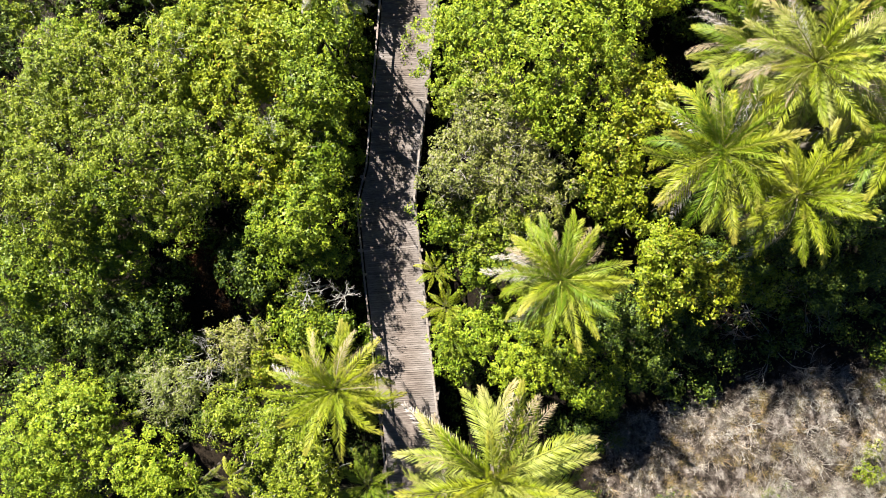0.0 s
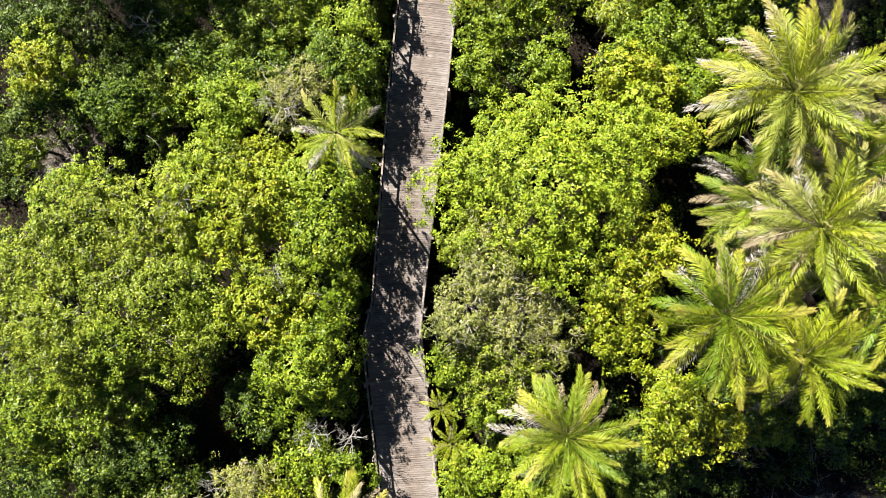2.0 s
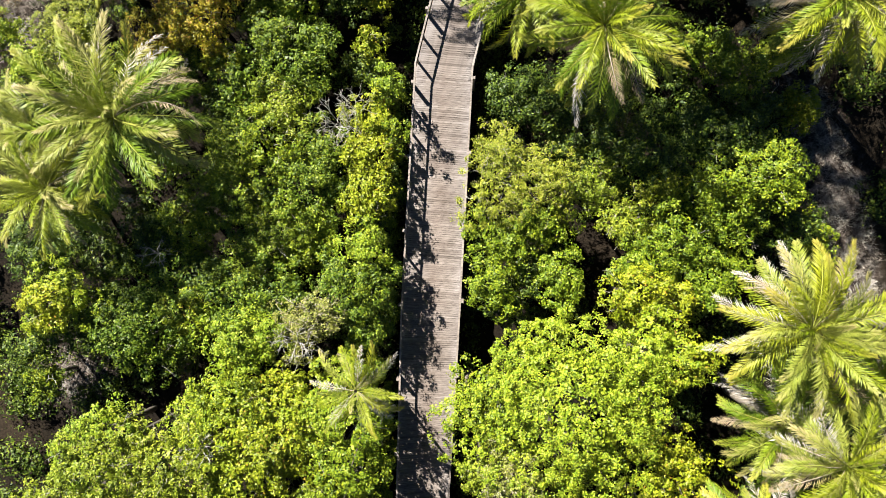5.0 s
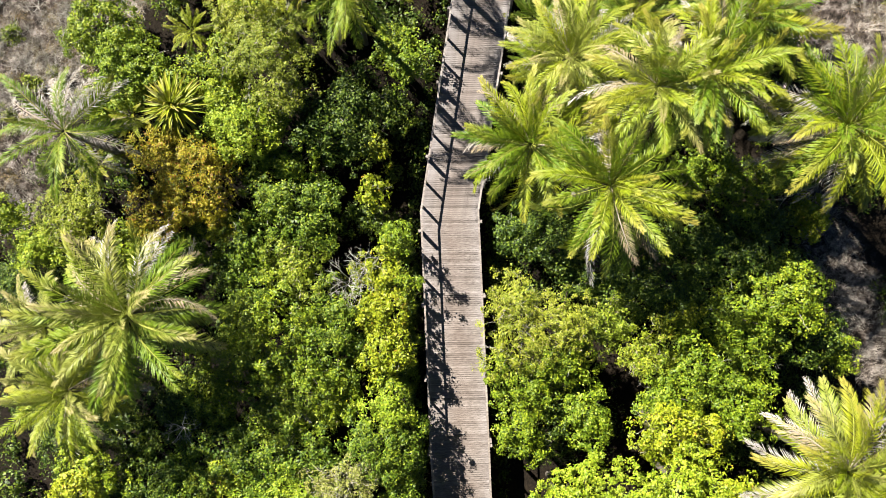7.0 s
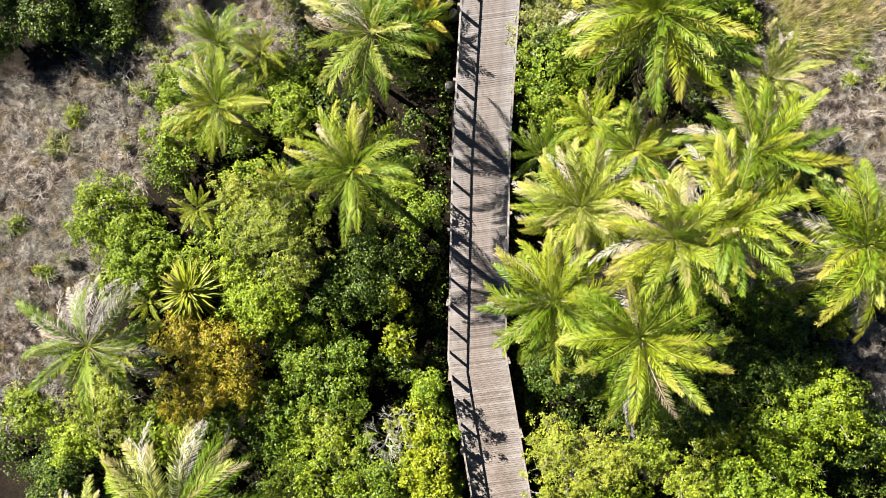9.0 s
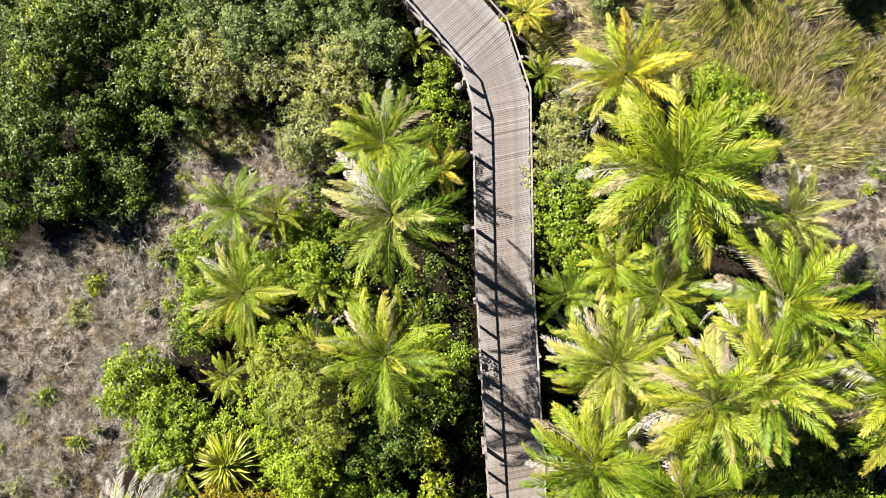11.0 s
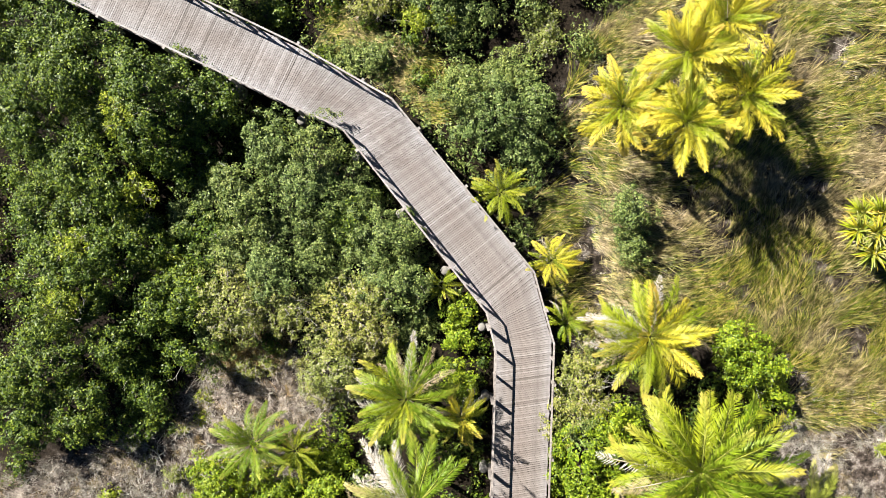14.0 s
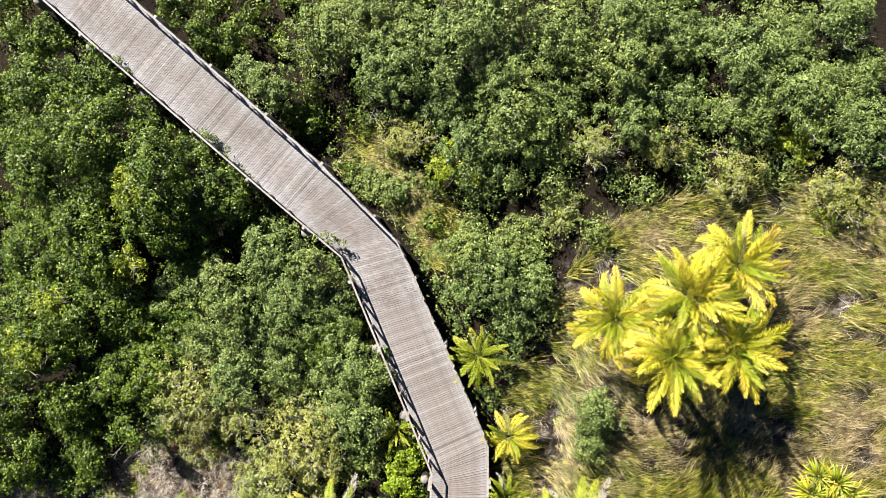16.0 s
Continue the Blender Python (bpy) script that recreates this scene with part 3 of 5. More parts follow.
# ---- palms ----
def frond_mesh(name, mat_, curve, pairs, rng, leaf=0.18, ragged=0.0, width=0.008, vee=0.45):
    """A feather frond one metre long along x, bent downwards by `curve` radians over its length."""
    n = 9
    ang, p, pts = 0.12, np.zeros(3), []
    for i in range(n):
        pts.append(p.copy())
        s = i / (n - 1)
        a = ang - curve * s ** 1.4
        p = p + np.array([math.cos(a), 0, math.sin(a)]) / (n - 1)
    pts = np.array(pts)
    v, f, uv = [], [], []

    def at(s):
        i = min(int(s * (n - 1)), n - 2)
        u = s * (n - 1) - i
        return pts[i] * (1 - u) + pts[i + 1] * u, unit(pts[i + 1] - pts[i])

    rib_v, rib_f = [], []
    for i in range(n):
        w = 0.0095 * (1 - 0.85 * i / (n - 1))
        for dy, dz in ((-w, 0), (0, w * 0.9), (w, 0)):
            rib_v.append(pts[i] + [0, dy, dz])
        if i:
            b = 3 * (i - 1)
            for k in (0, 1):
                rib_f += [(b + k, b + k + 3, b + k + 4), (b + k, b + k + 4, b + k + 1)]
    for i in range(pairs):
        for sgn in (-1, 1):
            s = 0.14 + 0.855 * (i + rng.uniform(0, 0.7)) / pairs
            if rng.random() < ragged:
                continue
            o, t = at(min(s, 0.995))
            up = np.array([-t[2], 0, t[0]])
            prof = min(1.0, 0.45 + (s - 0.14) * 2.6) * (1.0 - 0.72 * max(0.0, (s - 0.45) / 0.55) ** 1.6)
            l = leaf * prof * rng.uniform(0.85, 1.1)
            sw = 1.2 - 0.6 * s + rng.normal(0, 0.05)
            lift = vee + rng.normal(0, 0.25)
            d = unit(t * math.cos(sw) + np.array([0, sgn, 0]) * math.sin(sw) * math.cos(lift) + up * math.sin(sw) * math.sin(lift))
            wd = unit(np.cross(d, up) + 0.25 * up * rng.normal()) * width * rng.uniform(0.8, 1.2)
            sag = np.array([0, 0, -1.0]) * l * rng.uniform(0.15, 0.6)
            m, e = o + d * l * 0.45 + sag * 0.12, o + d * l + sag
            b = len(v)
            v += [o, m - wd * 0.5, m + wd * 0.5, e]
            uv += [(s, 0.2), (s, 0.6), (s, 0.6), (s, 1.0)]
            f += [(b, b + 2, b + 1), (b + 1, b + 2, b + 3)]
    return mesh_of(name, v, f, [mat_], uvs=uv), mesh_of("midrib", rib_v, rib_f, [DRY_RIB if mat_ in (FROND["dead"], FROND["tan"]) else RIB])


FRONDS = {}


def frond(tone, bend):
    """One of the shared frond meshes: its tone, and how far it arches (0 young to 3 hanging)."""
    pool = FRONDS.setdefault((tone, bend), [])
    if len(pool) < 3:
        rng = fresh()
        dry = tone in ("dead", "tan")
        pool.append(frond_mesh("frond", FROND[tone], (0.5, 1.0, 1.5, 1.7)[bend] + rng.normal(0, 0.1), 56 if dry else 78, rng,
                               leaf=0.13 if dry else 0.2 if tone == "yellow" else 0.155, ragged=0.15 if dry else 0.05, width=0.0075 if dry else 0.0150 if tone == "yellow" else 0.0110, vee=(0.5, 0.32, 0.12, 0.0)[bend]))
        return pool[-1]
    return pool[SEED[0] % 3]


def palm(tone, x, y, heart, reach, fronds=22, dead=3, dry=3, second=None, dead_to=105, slim=1.0):
    """heart: height of the growing point; reach: radius of the crown; dead: grey fronds hanging below the crown; dry: tanned ones."""
    rng = fresh()
    if tone != "yellow" and fronds > 15:
        dry, dead = dry + 3, dead + 1
    fronds = int(fronds * (1.9 if tone == "yellow" else 1.75))
    g = ground_z(x, y)
    root = new("palm_tree")
    hz = heart - g
    length = reach * 1.0
    lean = rng.normal(0, 0.05, 2) * max(hz, 0.5)
    root.location = (x - lean[0], y - lean[1], g)
    if hz > 0.9:
        t = Tubes(8)
        n = max(4, int(hz / 0.28))
        t.add([(lean[0] * (1 - (1 - i / n) ** 1.5), lean[1] * (1 - (1 - i / n) ** 1.5), -0.15 + (hz + 0.05) * i / n) for i in range(n + 1)],
              [slim * (0.07 + 0.03 * reach + 0.025 * (i % 2) + 0.05 * (i > n - 3)) for i in range(n + 1)])
        part("trunk", t.mesh("trunk", PALM_BARK), root)
    top = Vector((lean[0], lean[1], hz))
    turn = rng.uniform(0, 360)
    total = fronds + dead + dry
    for i in range(total):
        SEED[0] += 1
        az = turn + i * 137.5 + rng.normal(0, 9)
        if i < fronds:
            el = 76 - 88 * (i / fronds) ** 0.8 + rng.normal(0, 7)
            pick = tone if second is None or rng.random() < (0.3 if i < fronds * 0.3 else 0.72) else second
            bend = 0 if i < fronds * 0.2 else 1 if i < fronds * 0.6 else 2
            l = length * (0.72 + 0.28 * min(1, i / (fronds * 0.3))) * rng.uniform(0.9, 1.06)
        elif i < fronds + dry:
            az = rng.uniform(0, 360)
            el, pick, bend, l = rng.uniform(-12, 34), "tan", 2, length * rng.uniform(0.8, 1.0)
        else:
            az = dead_to + rng.normal(0, 100 if dead > 9 else 55)
            el, pick, bend, l = rng.uniform(-26, 10), "dead", 1 if rng.random() < 0.6 else 2, length * rng.uniform(0.95, 1.15)
        if hz < 1.0:
            el = max(el, 12)
        m = Matrix.Translation(top) @ pose(0, 0, 0, 0, 0, az) @ pose(0.06, 0, 0, 0, -el, 0) @ pose(0, 0, 0, rng.normal(0, 24), 0, 0) @ Matrix.Scale(l, 4)
        blade, rib = frond(pick, bend)
        part("midrib", rib, part("frond", blade, root, "dead grey frond" if pick == "dead" else "", m))
    tint = {"green": "green", "lime": "yellow-green", "pale": "pale yellow-green", "yellow": "bright yellow"}[tone]
    tail = "and bleached dead ones below" if dead > 2 else "on a short trunk" if hz > 0.9 else "rising from the ground"
    tagged(root, f"feather palm with {tint} fronds {tail}", "palm", "palms")
    return root


def rosette(x, y, z, r, tone, n=46, heads=((0, 0, 1.0),)):
    """A clump of stiff strap leaves, in one or several heads: each one's offset from the middle and size."""
    rng = fresh()
    g = ground_z(x, y)
    root = new("strap_leaf_plant")
    root.location = (x, y, g)
    v, f, uv = [], [], []
    k = 6
    for i in range(k + 1):
        s = i / k
        w = 0.064 * (1 - s ** 2.5) + 0.002
        zc = 0.16 * math.sin(s * 2.2) - 0.34 * s * s
        for dy, dz in ((-w, 0.02), (0, 0), (w, 0.02)):
            v.append((s, dy, zc + dz))
            uv.append((s, 0.5))
        if i:
            b = 3 * (i - 1)
            for j in (0, 1):
                f += [(b + j, b + j + 3, b + j + 4), (b + j, b + j + 4, b + j + 1)]
    blades = [mesh_of("strap_leaf", v, f, [FROND[t]], uvs=uv) for t in tone]
    for hx, hy, size in heads:
        up = max(z - g - 0.2 - 0.25 * math.hypot(hx, hy), 0.1)
        t = Tubes(7)
        t.add([(hx * 0.3, hy * 0.3, -0.1), (hx, hy, up)], [0.12, 0.09])
        part("stem", t.mesh("stem", PALM_BARK), root)
        for i in range(n):
            el = 84 - 92 * (i / n) + rng.normal(0, 8)
            m = pose(hx, hy, up, 0, 0, i * 137.5 + rng.normal(0, 10)) @ pose(0, 0, 0, 0, -el, 0) @ Matrix.Scale(r * size * rng.uniform(0.75, 1.1), 4)
            part("strap_leaf", blades[int(rng.integers(len(blades)))], root, m=m)
    tagged(root, "spiky rosette plant with stiff pale yellow-green strap leaves", "rosette plant", "rosette plants")


# ---- grass, straw and litter ----
def scatter(rng, poly, n, clear=1.35):
    xs, ys = [p[0] for p in poly], [p[1] for p in poly]
    out = []
    while len(out) < n:
        x, y = rng.uniform(min(xs), max(xs)), rng.uniform(min(ys), max(ys))
        if inside(poly, x, y) and deck_gap(x, y) > clear:
            out.append((x, y))
    return np.array(out)


def strands(rng, root, heading, length, width, rise, droop, spread, z0=0.0, long=True):
    """Bent blades as thin strips with a folded middle, three steps long."""
    n = len(root)
    l = length * rng.uniform(0.6, 1.3, n)
    a = heading + rng.normal(0, spread, n)
    h = np.stack([np.cos(a), np.sin(a), np.zeros(n)], -1)
    sd = np.stack([-np.sin(a), np.cos(a), np.zeros(n)], -1)
    curl = rng.normal(0, 0.18, n)
    zs = np.array([ground_z(x, y) for x, y in root]) + z0
    base = np.concatenate([root, zs[:, None]], 1)
    rows = []
    up = rise * rng.uniform(0.5, 1.4, n)
    steps = (0.0, 0.4, 0.75, 1.0) if long else (0.0, 1.0) if long is None else (0.0, 0.5, 1.0)
    for s in steps:
        zc = up * l * (s - droop * s * s)
        c = base + h * (l * s * 0.92)[:, None] + sd * (curl * l * s * s)[:, None]
        c[:, 2] += np.maximum(zc, 0.01)
        w = width * (1 - s ** 2 * (0.96 if long is not None else 0.4))
        rows += [c - sd * w * 0.5, c + sd * w * 0.5]
    v = np.stack(rows, 1).reshape(-1, 3)
    b = np.arange(n)[:, None] * 2 * len(steps)
    f = np.concatenate([b + [2 * k, 2 * k + 1, 2 * k + 3, 2 * k + 2] for k in range(len(steps) - 1)])
    return v, f


def stuff(name, parts, mat_, label, category):
    vs, fs, k = [], [], 0
    for v, f in parts:
        vs.append(v)
        fs.append(f + k)
        k += len(v)
    ob = new(name, mesh_of(name, np.concatenate(vs), np.concatenate(fs), [mat_]))
    tagged(ob, label, category, kind="stuff")


def sedge_bed(poly, tufts, per=23, clear=1.35, length=1.3, width=0.021, spread=0.34):
    """Long sedge that lies over in combed, overlapping swathes."""
    rng = fresh()
    c = scatter(rng, poly, int(tufts * 1.5), clear)
    open_ = np.array([noise.noise((x * 0.7, y * 0.7, 2.2)) + 0.5 * noise.noise((x * 2.0, y * 2.0, 6.2)) for x, y in c])
    c = c[np.argsort(-open_)[:tufts]] if tufts > 400 else c[:tufts]
    flow = np.array([0.3 + 1.5 * noise.noise((x * 0.16, y * 0.16, 1.7)) + 0.5 * noise.noise((x * 0.5, y * 0.5, 4.2)) for x, y in c])
    root = np.repeat(c, per, 0) + rng.normal(0, 0.09, (tufts * per, 2))
    return strands(rng, root, np.repeat(flow, per), length, width, 0.85, 0.72, spread, long=False)


def straw_bed(poly, n, length=0.22, rise=1.9, clear=1.3, width=0.0068):
    """Low, tangled tussocks of dry stalks, thick in some places and parted by bare holes."""
    rng = fresh()
    per = 18
    tuft = scatter(rng, poly, max(int(n / per * 2.0), 1), clear)
    thick = np.array([0.45 * noise.noise((x * 0.6, y * 0.6, 5.5)) + noise.noise((x * 2.6, y * 2.6, 8.5)) for x, y in tuft])
    tuft = tuft[thick > 0.08]
    root = np.repeat(tuft, per, 0) + rng.normal(0, 0.14, (len(tuft) * per, 2))
    size = np.repeat(0.5 + 1.1 * rng.random(len(tuft)) ** 3, per)
    lie = np.repeat(rng.uniform(0, 6.28, len(tuft)), per)
    return strands(rng, root, lie, length * size, width, rise, 0.6, 1.5, long=None)


def undergrowth(spots):
    """Low leaves in the gaps between the crowns, too many and too close to tell apart."""
    pick = random.Random(11)
    rng = fresh()
    beds = {"deep": [], "blue": []}
    for i in range(26):
        for j in range(45):
            x, y = -22 + i * 1.75 + pick.uniform(-0.6, 0.6), -13 + j * 1.75 + pick.uniform(-0.6, 0.6)
            if deck_gap(x, y) < 1.75 or any(inside(p, x, y) for p in spots):
                continue
            if any((x - a) ** 2 + (y - b) ** 2 < (r * 0.6) ** 2 for a, b, r, _, _ in CROWNS):
                continue
            kind = "blue" if y > 36 and x > 4 else "deep"
            r = pick.uniform(0.9, 1.35)
            v, f, _ = crown_arrays(rng, kind, r, 0.5 * r, 0.12 if y > 36 else 0.11)
            beds[kind].append((v + np.array([x, y, ground_z(x, y) + (pick.uniform(0.3, 0.9) if deck_gap(x, y) > 2.6 else 0.1)]), f))
    # dark leaves added beside the deck darken the strip that lies in shade
    for side in (0, 1):
        for p, d in along(side, 0.75):
            x, y = p.x + (-1 if side == 0 else 1) * d.y * pick.uniform(0.5, 0.75), p.y + (1 if side == 0 else -1) * d.x * pick.uniform(0.5, 0.75)
            if -13 < y < 60 and not any(inside(q, x, y) for q in spots):
                r = pick.uniform(0.4, 0.6)
                v, f, _ = crown_arrays(rng, "deep", r, 0.3, 0.16)
                beds["deep" if y < 40 else "blue"].append((v + np.array([x, y, ground_z(x, y) + 0.12]), f))
    stuff("undergrowth", beds["deep"], LEAF["deep"], "dark green undergrowth between the trees", "undergrowth")
    stuff("undergrowth", beds["blue"], LEAF["blue"], "low grey-green undergrowth between the shrubs", "undergrowth")


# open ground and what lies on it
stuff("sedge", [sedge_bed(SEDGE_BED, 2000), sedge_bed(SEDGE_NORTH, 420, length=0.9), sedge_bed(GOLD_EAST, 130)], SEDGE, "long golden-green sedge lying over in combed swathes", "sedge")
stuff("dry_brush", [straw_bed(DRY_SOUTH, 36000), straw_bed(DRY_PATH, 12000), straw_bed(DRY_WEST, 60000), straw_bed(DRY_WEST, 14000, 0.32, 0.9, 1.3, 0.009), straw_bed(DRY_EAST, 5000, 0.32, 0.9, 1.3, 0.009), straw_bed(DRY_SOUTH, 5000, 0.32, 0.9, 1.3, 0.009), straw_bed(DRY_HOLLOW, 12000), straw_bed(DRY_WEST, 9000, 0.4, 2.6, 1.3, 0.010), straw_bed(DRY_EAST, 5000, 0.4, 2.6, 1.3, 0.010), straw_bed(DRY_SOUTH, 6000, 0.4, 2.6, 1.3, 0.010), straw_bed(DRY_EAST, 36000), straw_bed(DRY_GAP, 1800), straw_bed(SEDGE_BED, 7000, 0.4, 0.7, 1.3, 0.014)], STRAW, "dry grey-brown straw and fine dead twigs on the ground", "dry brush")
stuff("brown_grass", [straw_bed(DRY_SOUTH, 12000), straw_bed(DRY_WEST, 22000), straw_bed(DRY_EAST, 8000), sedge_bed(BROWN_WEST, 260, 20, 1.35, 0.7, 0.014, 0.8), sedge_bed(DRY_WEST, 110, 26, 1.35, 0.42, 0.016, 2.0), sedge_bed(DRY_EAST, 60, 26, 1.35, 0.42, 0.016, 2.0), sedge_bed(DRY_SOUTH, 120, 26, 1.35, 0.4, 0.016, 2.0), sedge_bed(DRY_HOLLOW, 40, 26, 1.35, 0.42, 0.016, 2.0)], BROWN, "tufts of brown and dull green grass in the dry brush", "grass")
RUSSET_GAP = [(-13.4, 1.3), (-12.2, 1.1), (-9.6, -2.0), (-9.6, -3.3), (-11.0, -3.0), (-13.0, -0.4)]
stuff("leaf_litter", [straw_bed(RUSSET_GAP, 3000, 0.6, 1.6)], RUSSET, "red-brown dead fern litter in a gap", "litter")
pick = random.Random(23)
for bed, count in ((DRY_WEST, 34), (DRY_EAST, 12), (DRY_SOUTH, 14), (DRY_HOLLOW, 8)):
    for x, y in scatter(np.random.default_rng(count), bed, count, 2.2):
        dead_shrub(x, y, ground_z(x, y) + pick.uniform(0.35, 0.6), pick.uniform(0.4, 0.75), pick.choice((TWIG, BARK, BONE)), 0.25)
for bed, count in ((DRY_WEST, 26), (DRY_EAST, 16), (DRY_SOUTH, 6), (DRY_HOLLOW, 5)):
    for x, y in scatter(np.random.default_rng(count + 7), bed, count, 2.2):
        tree(pick.choice(("grey", "olive", "grey")), x, y, ground_z(x, y) + pick.uniform(0.3, 0.55), pick.uniform(0.3, 0.55), 0.7)
tree("grey", -8.10, 38.20, -0.8, 0.45)
tree("grey", -12.02, 37.25, -0.8, 0.51)
tree("grey", -16.30, 36.14, -0.8, 0.64)
tree("grey", -9.58, 41.48, -0.8, 0.64)
tree("grey", -7.43, 40.66, -0.8, 0.58)
dead_shrub(-14.25, 35.96, -0.7, 0.51, TWIG, 0.2)
dead_shrub(-17.59, 35.06, -0.7, 0.58, TWIG, 0.2)
dead_shrub(-16.73, 32.32, -0.7, 0.58, TWIG, 0.2)
dead_shrub(-19.39, 34.66, -0.7, 0.51, TWIG, 0.2)
dead_shrub(-7.80, 40.77, -0.7, 0.58, TWIG, 0.2)
dead_shrub(-6.98, 39.38, -0.7, 0.51, TWIG, 0.2)
dead_shrub(-21.10, 32.33, -0.7, 0.51, TWIG, 0.2)
dead_shrub(-19.18, 31.62, -0.7, 0.51, TWIG, 0.2)

# trees west of the southern boardwalk
tree("olive", -15.49, 6.12, 4.8, 2.37)
tree("olive", -16.34, 2.67, 5.2, 2.85)
tree("olive", -12.72, 3.92, 5.2, 2.54)
tree("olive", -11.20, 1.89, 4.2, 1.69)
tree("olive", -7.32, 4.51, 4.0, 1.70)
tree("lime", -10.98, 7.75, 4.2, 2.00)
tree("lime", -15.15, 7.88, 3.8, 1.28)
tree("lime", -15.83, -7.37, 3.4, 2.50)
tree("lime", -17.30, -9.01, 3.6, 2.16)
tree("lime", -12.65, -9.14, 3.4, 1.63)
tree("lime", -5.98, 8.18, 4.1, 1.59)
tree("yellow", -8.33, 6.63, 4.3, 2.21)
tree("yellow", -8.14, 3.29, 4.2, 1.52)
tree("yellow", -7.97, -4.79, 3.2, 1.36)
tree("yellow", -7.98, 8.88, 4.0, 1.59)
# the first two are the olive crown's shaded south-east side, painted darker
tree("green", -15.05, -0.07, 4.0, 2.44)
tree("green", -17.97, -1.19, 3.6, 2.26)
tree("green", -10.40, 3.89, 4.6, 1.21)
tree("green", -13.55, 1.85, 4.8, 1.24)
tree("green", -6.75, 1.15, 3.6, 2.05)
tree("green", -5.62, 6.31, 3.7, 1.61)
tree("green", -5.53, 2.86, 3.0, 0.99)
tree("green", -6.57, -3.18, 2.4, 1.53)
tree("green", -4.40, -3.31, 2.2, 0.95)
tree("green", -10.06, 8.76, 3.7, 1.61)
tree("green", -5.59, -0.07, 2.7, 1.11)
# the first three carry that crown's shade in a deeper leaf colour
tree("deep", -13.49, -2.89, 2.0, 1.71)
tree("deep", -15.62, -3.49, 2.0, 1.59)
tree("deep", -17.65, -3.82, 2.2, 1.58)
tree("deep", -4.40, 7.70, 3.0, 1.28)
tree("deep", -8.89, -0.77, 2.4, 1.35)
tree("deep", -14.63, -5.79, 1.6, 1.38)
tree("deep", -12.37, -4.73, 0.6, 1.07)
tree("deep", -4.85, 4.64, 1.6, 0.92)
tree("deep", -5.18, -6.09, 1.0, 1.18)
tree("deep", -4.27, 2.60, 0.6, 0.95)
tree("deep", -4.29, -0.32, 0.4, 0.96)
tree("grey", -11.80, -5.80, 2.7, 1.51)
tree("grey", -9.00, -3.94, 2.8, 1.22)
tree("olive", -7.80, -7.08, 3.0, 1.65)
tree("olive", -6.42, -9.30, 3.1, 2.08)
tree("olive", -9.55, -6.86, 2.5, 1.01)
dead_shrub(-6.17, -1.75, 2.9, 0.99)
dead_shrub(-4.69, -1.99, 2.7, 0.89)
dead_shrub(-10.19, -4.60, 2.7, 1.33)
dead_shrub(-7.41, 4.33, 4.2, 0.84)
dead_shrub(-11.01, 7.40, 4.4, 1.05)
palm("lime", -4.72, -5.42, 3.9, 2.67, 20, 1, 3)
palm("pale", 1.34, -8.55, 4.7, 4.04, 26, 2, 5, second="lime")
palm("green", -3.92, -10.05, 0.8, 1.77, 14, 0, 1)
palm("green", -10.82, -9.85, 1.6, 1.38, 10, 0, 3)
palm("lime", -9.54, -9.73, 1.2, 1.05, 8, 1, 4)
tree("green", -4.32, 15.15, 2.6, 1.03, full=True)
tree("forest", -4.45, 13.11, 2.6, 1.13, full=True)
tree("forest", -4.60, 11.32, 3.8, 1.13, full=True)
tree("green", -4.66, 9.35, 6.3, 1.20, full=True)
tree("green", -4.75, 7.51, 6.4, 1.20, full=True)
tree("green", -4.78, 5.84, 6.0, 1.14, full=True)
tree("green", -4.95, 3.84, 5.0, 1.16, full=True)
tree("green", -5.36, 1.82, 3.8, 1.18)
tree("olive", -11.99, 6.49, 4.6, 1.77)
tree("olive", -14.13, 7.58, 4.2, 1.48)
tree("olive", -15.61, 3.25, 4.4, 1.78)
tree("olive", -16.81, 4.97, 4.2, 1.48)
tree("olive", -13.33, 3.13, 3.6, 1.30)
tree("lime", -6.36, 0.94, 3.8, 1.18)
tree("lime", -10.92, 5.81, 4.0, 1.28)
tree("yellow", -7.58, 2.76, 4.2, 1.27)

# trees east of the southern boardwalk
tree("lime", 3.10, 7.65, 5.5, 3.9)
tree("lime", 1.68, 9.81, 3.9, 1.60)
tree("lime", 6.42, 9.79, 4.9, 1.75)
tree("lime", 2.90, 6.49, 4.6, 1.56)
tree("yellow", 7.94, 9.69, 4.3, 1.16)
tree("yellow", 6.08, 12.24, 3.6, 1.08)
tree("grey", 0.73, 4.39, 4.6, 2.08)
tree("grey", 2.44, 2.70, 4.5, 1.98)
tree("grey", -0.33, 2.74, 4.2, 1.48)
tree("olive", 1.62, 1.02, 3.9, 1.81)
tree("olive", -0.34, 5.61, 3.8, 0.96)
tree("green", -0.57, 0.83, 3.2, 1.09)
tree("green", 0.65, 7.35, 3.4, 1.19)
tree("green", 0.31, 8.72, 3.6, 1.29)
tree("green", 0.78, -0.74, 2.9, 1.21)
tree("green", 5.46, 2.40, 3.0, 0.99)
tree("yellow", 6.07, 3.57, 4.3, 1.58)
tree("yellow", 5.93, 1.88, 4.0, 1.17)
tree("yellow", 7.13, 5.70, 4.3, 1.37)
tree("yellow", 5.90, 6.93, 4.1, 1.06)
tree("yellow", 7.97, -0.27, 4.0, 1.49)
tree("yellow", 8.37, -1.48, 3.7, 1.29)
tree("yellow", 10.10, -1.27, 3.4, 1.09)
tree("lime", -0.36, -3.56, 1.9, 1.03)
tree("lime", 0.80, -3.55, 2.0, 1.25)
tree("lime", 2.43, -4.70, 2.0, 1.41)
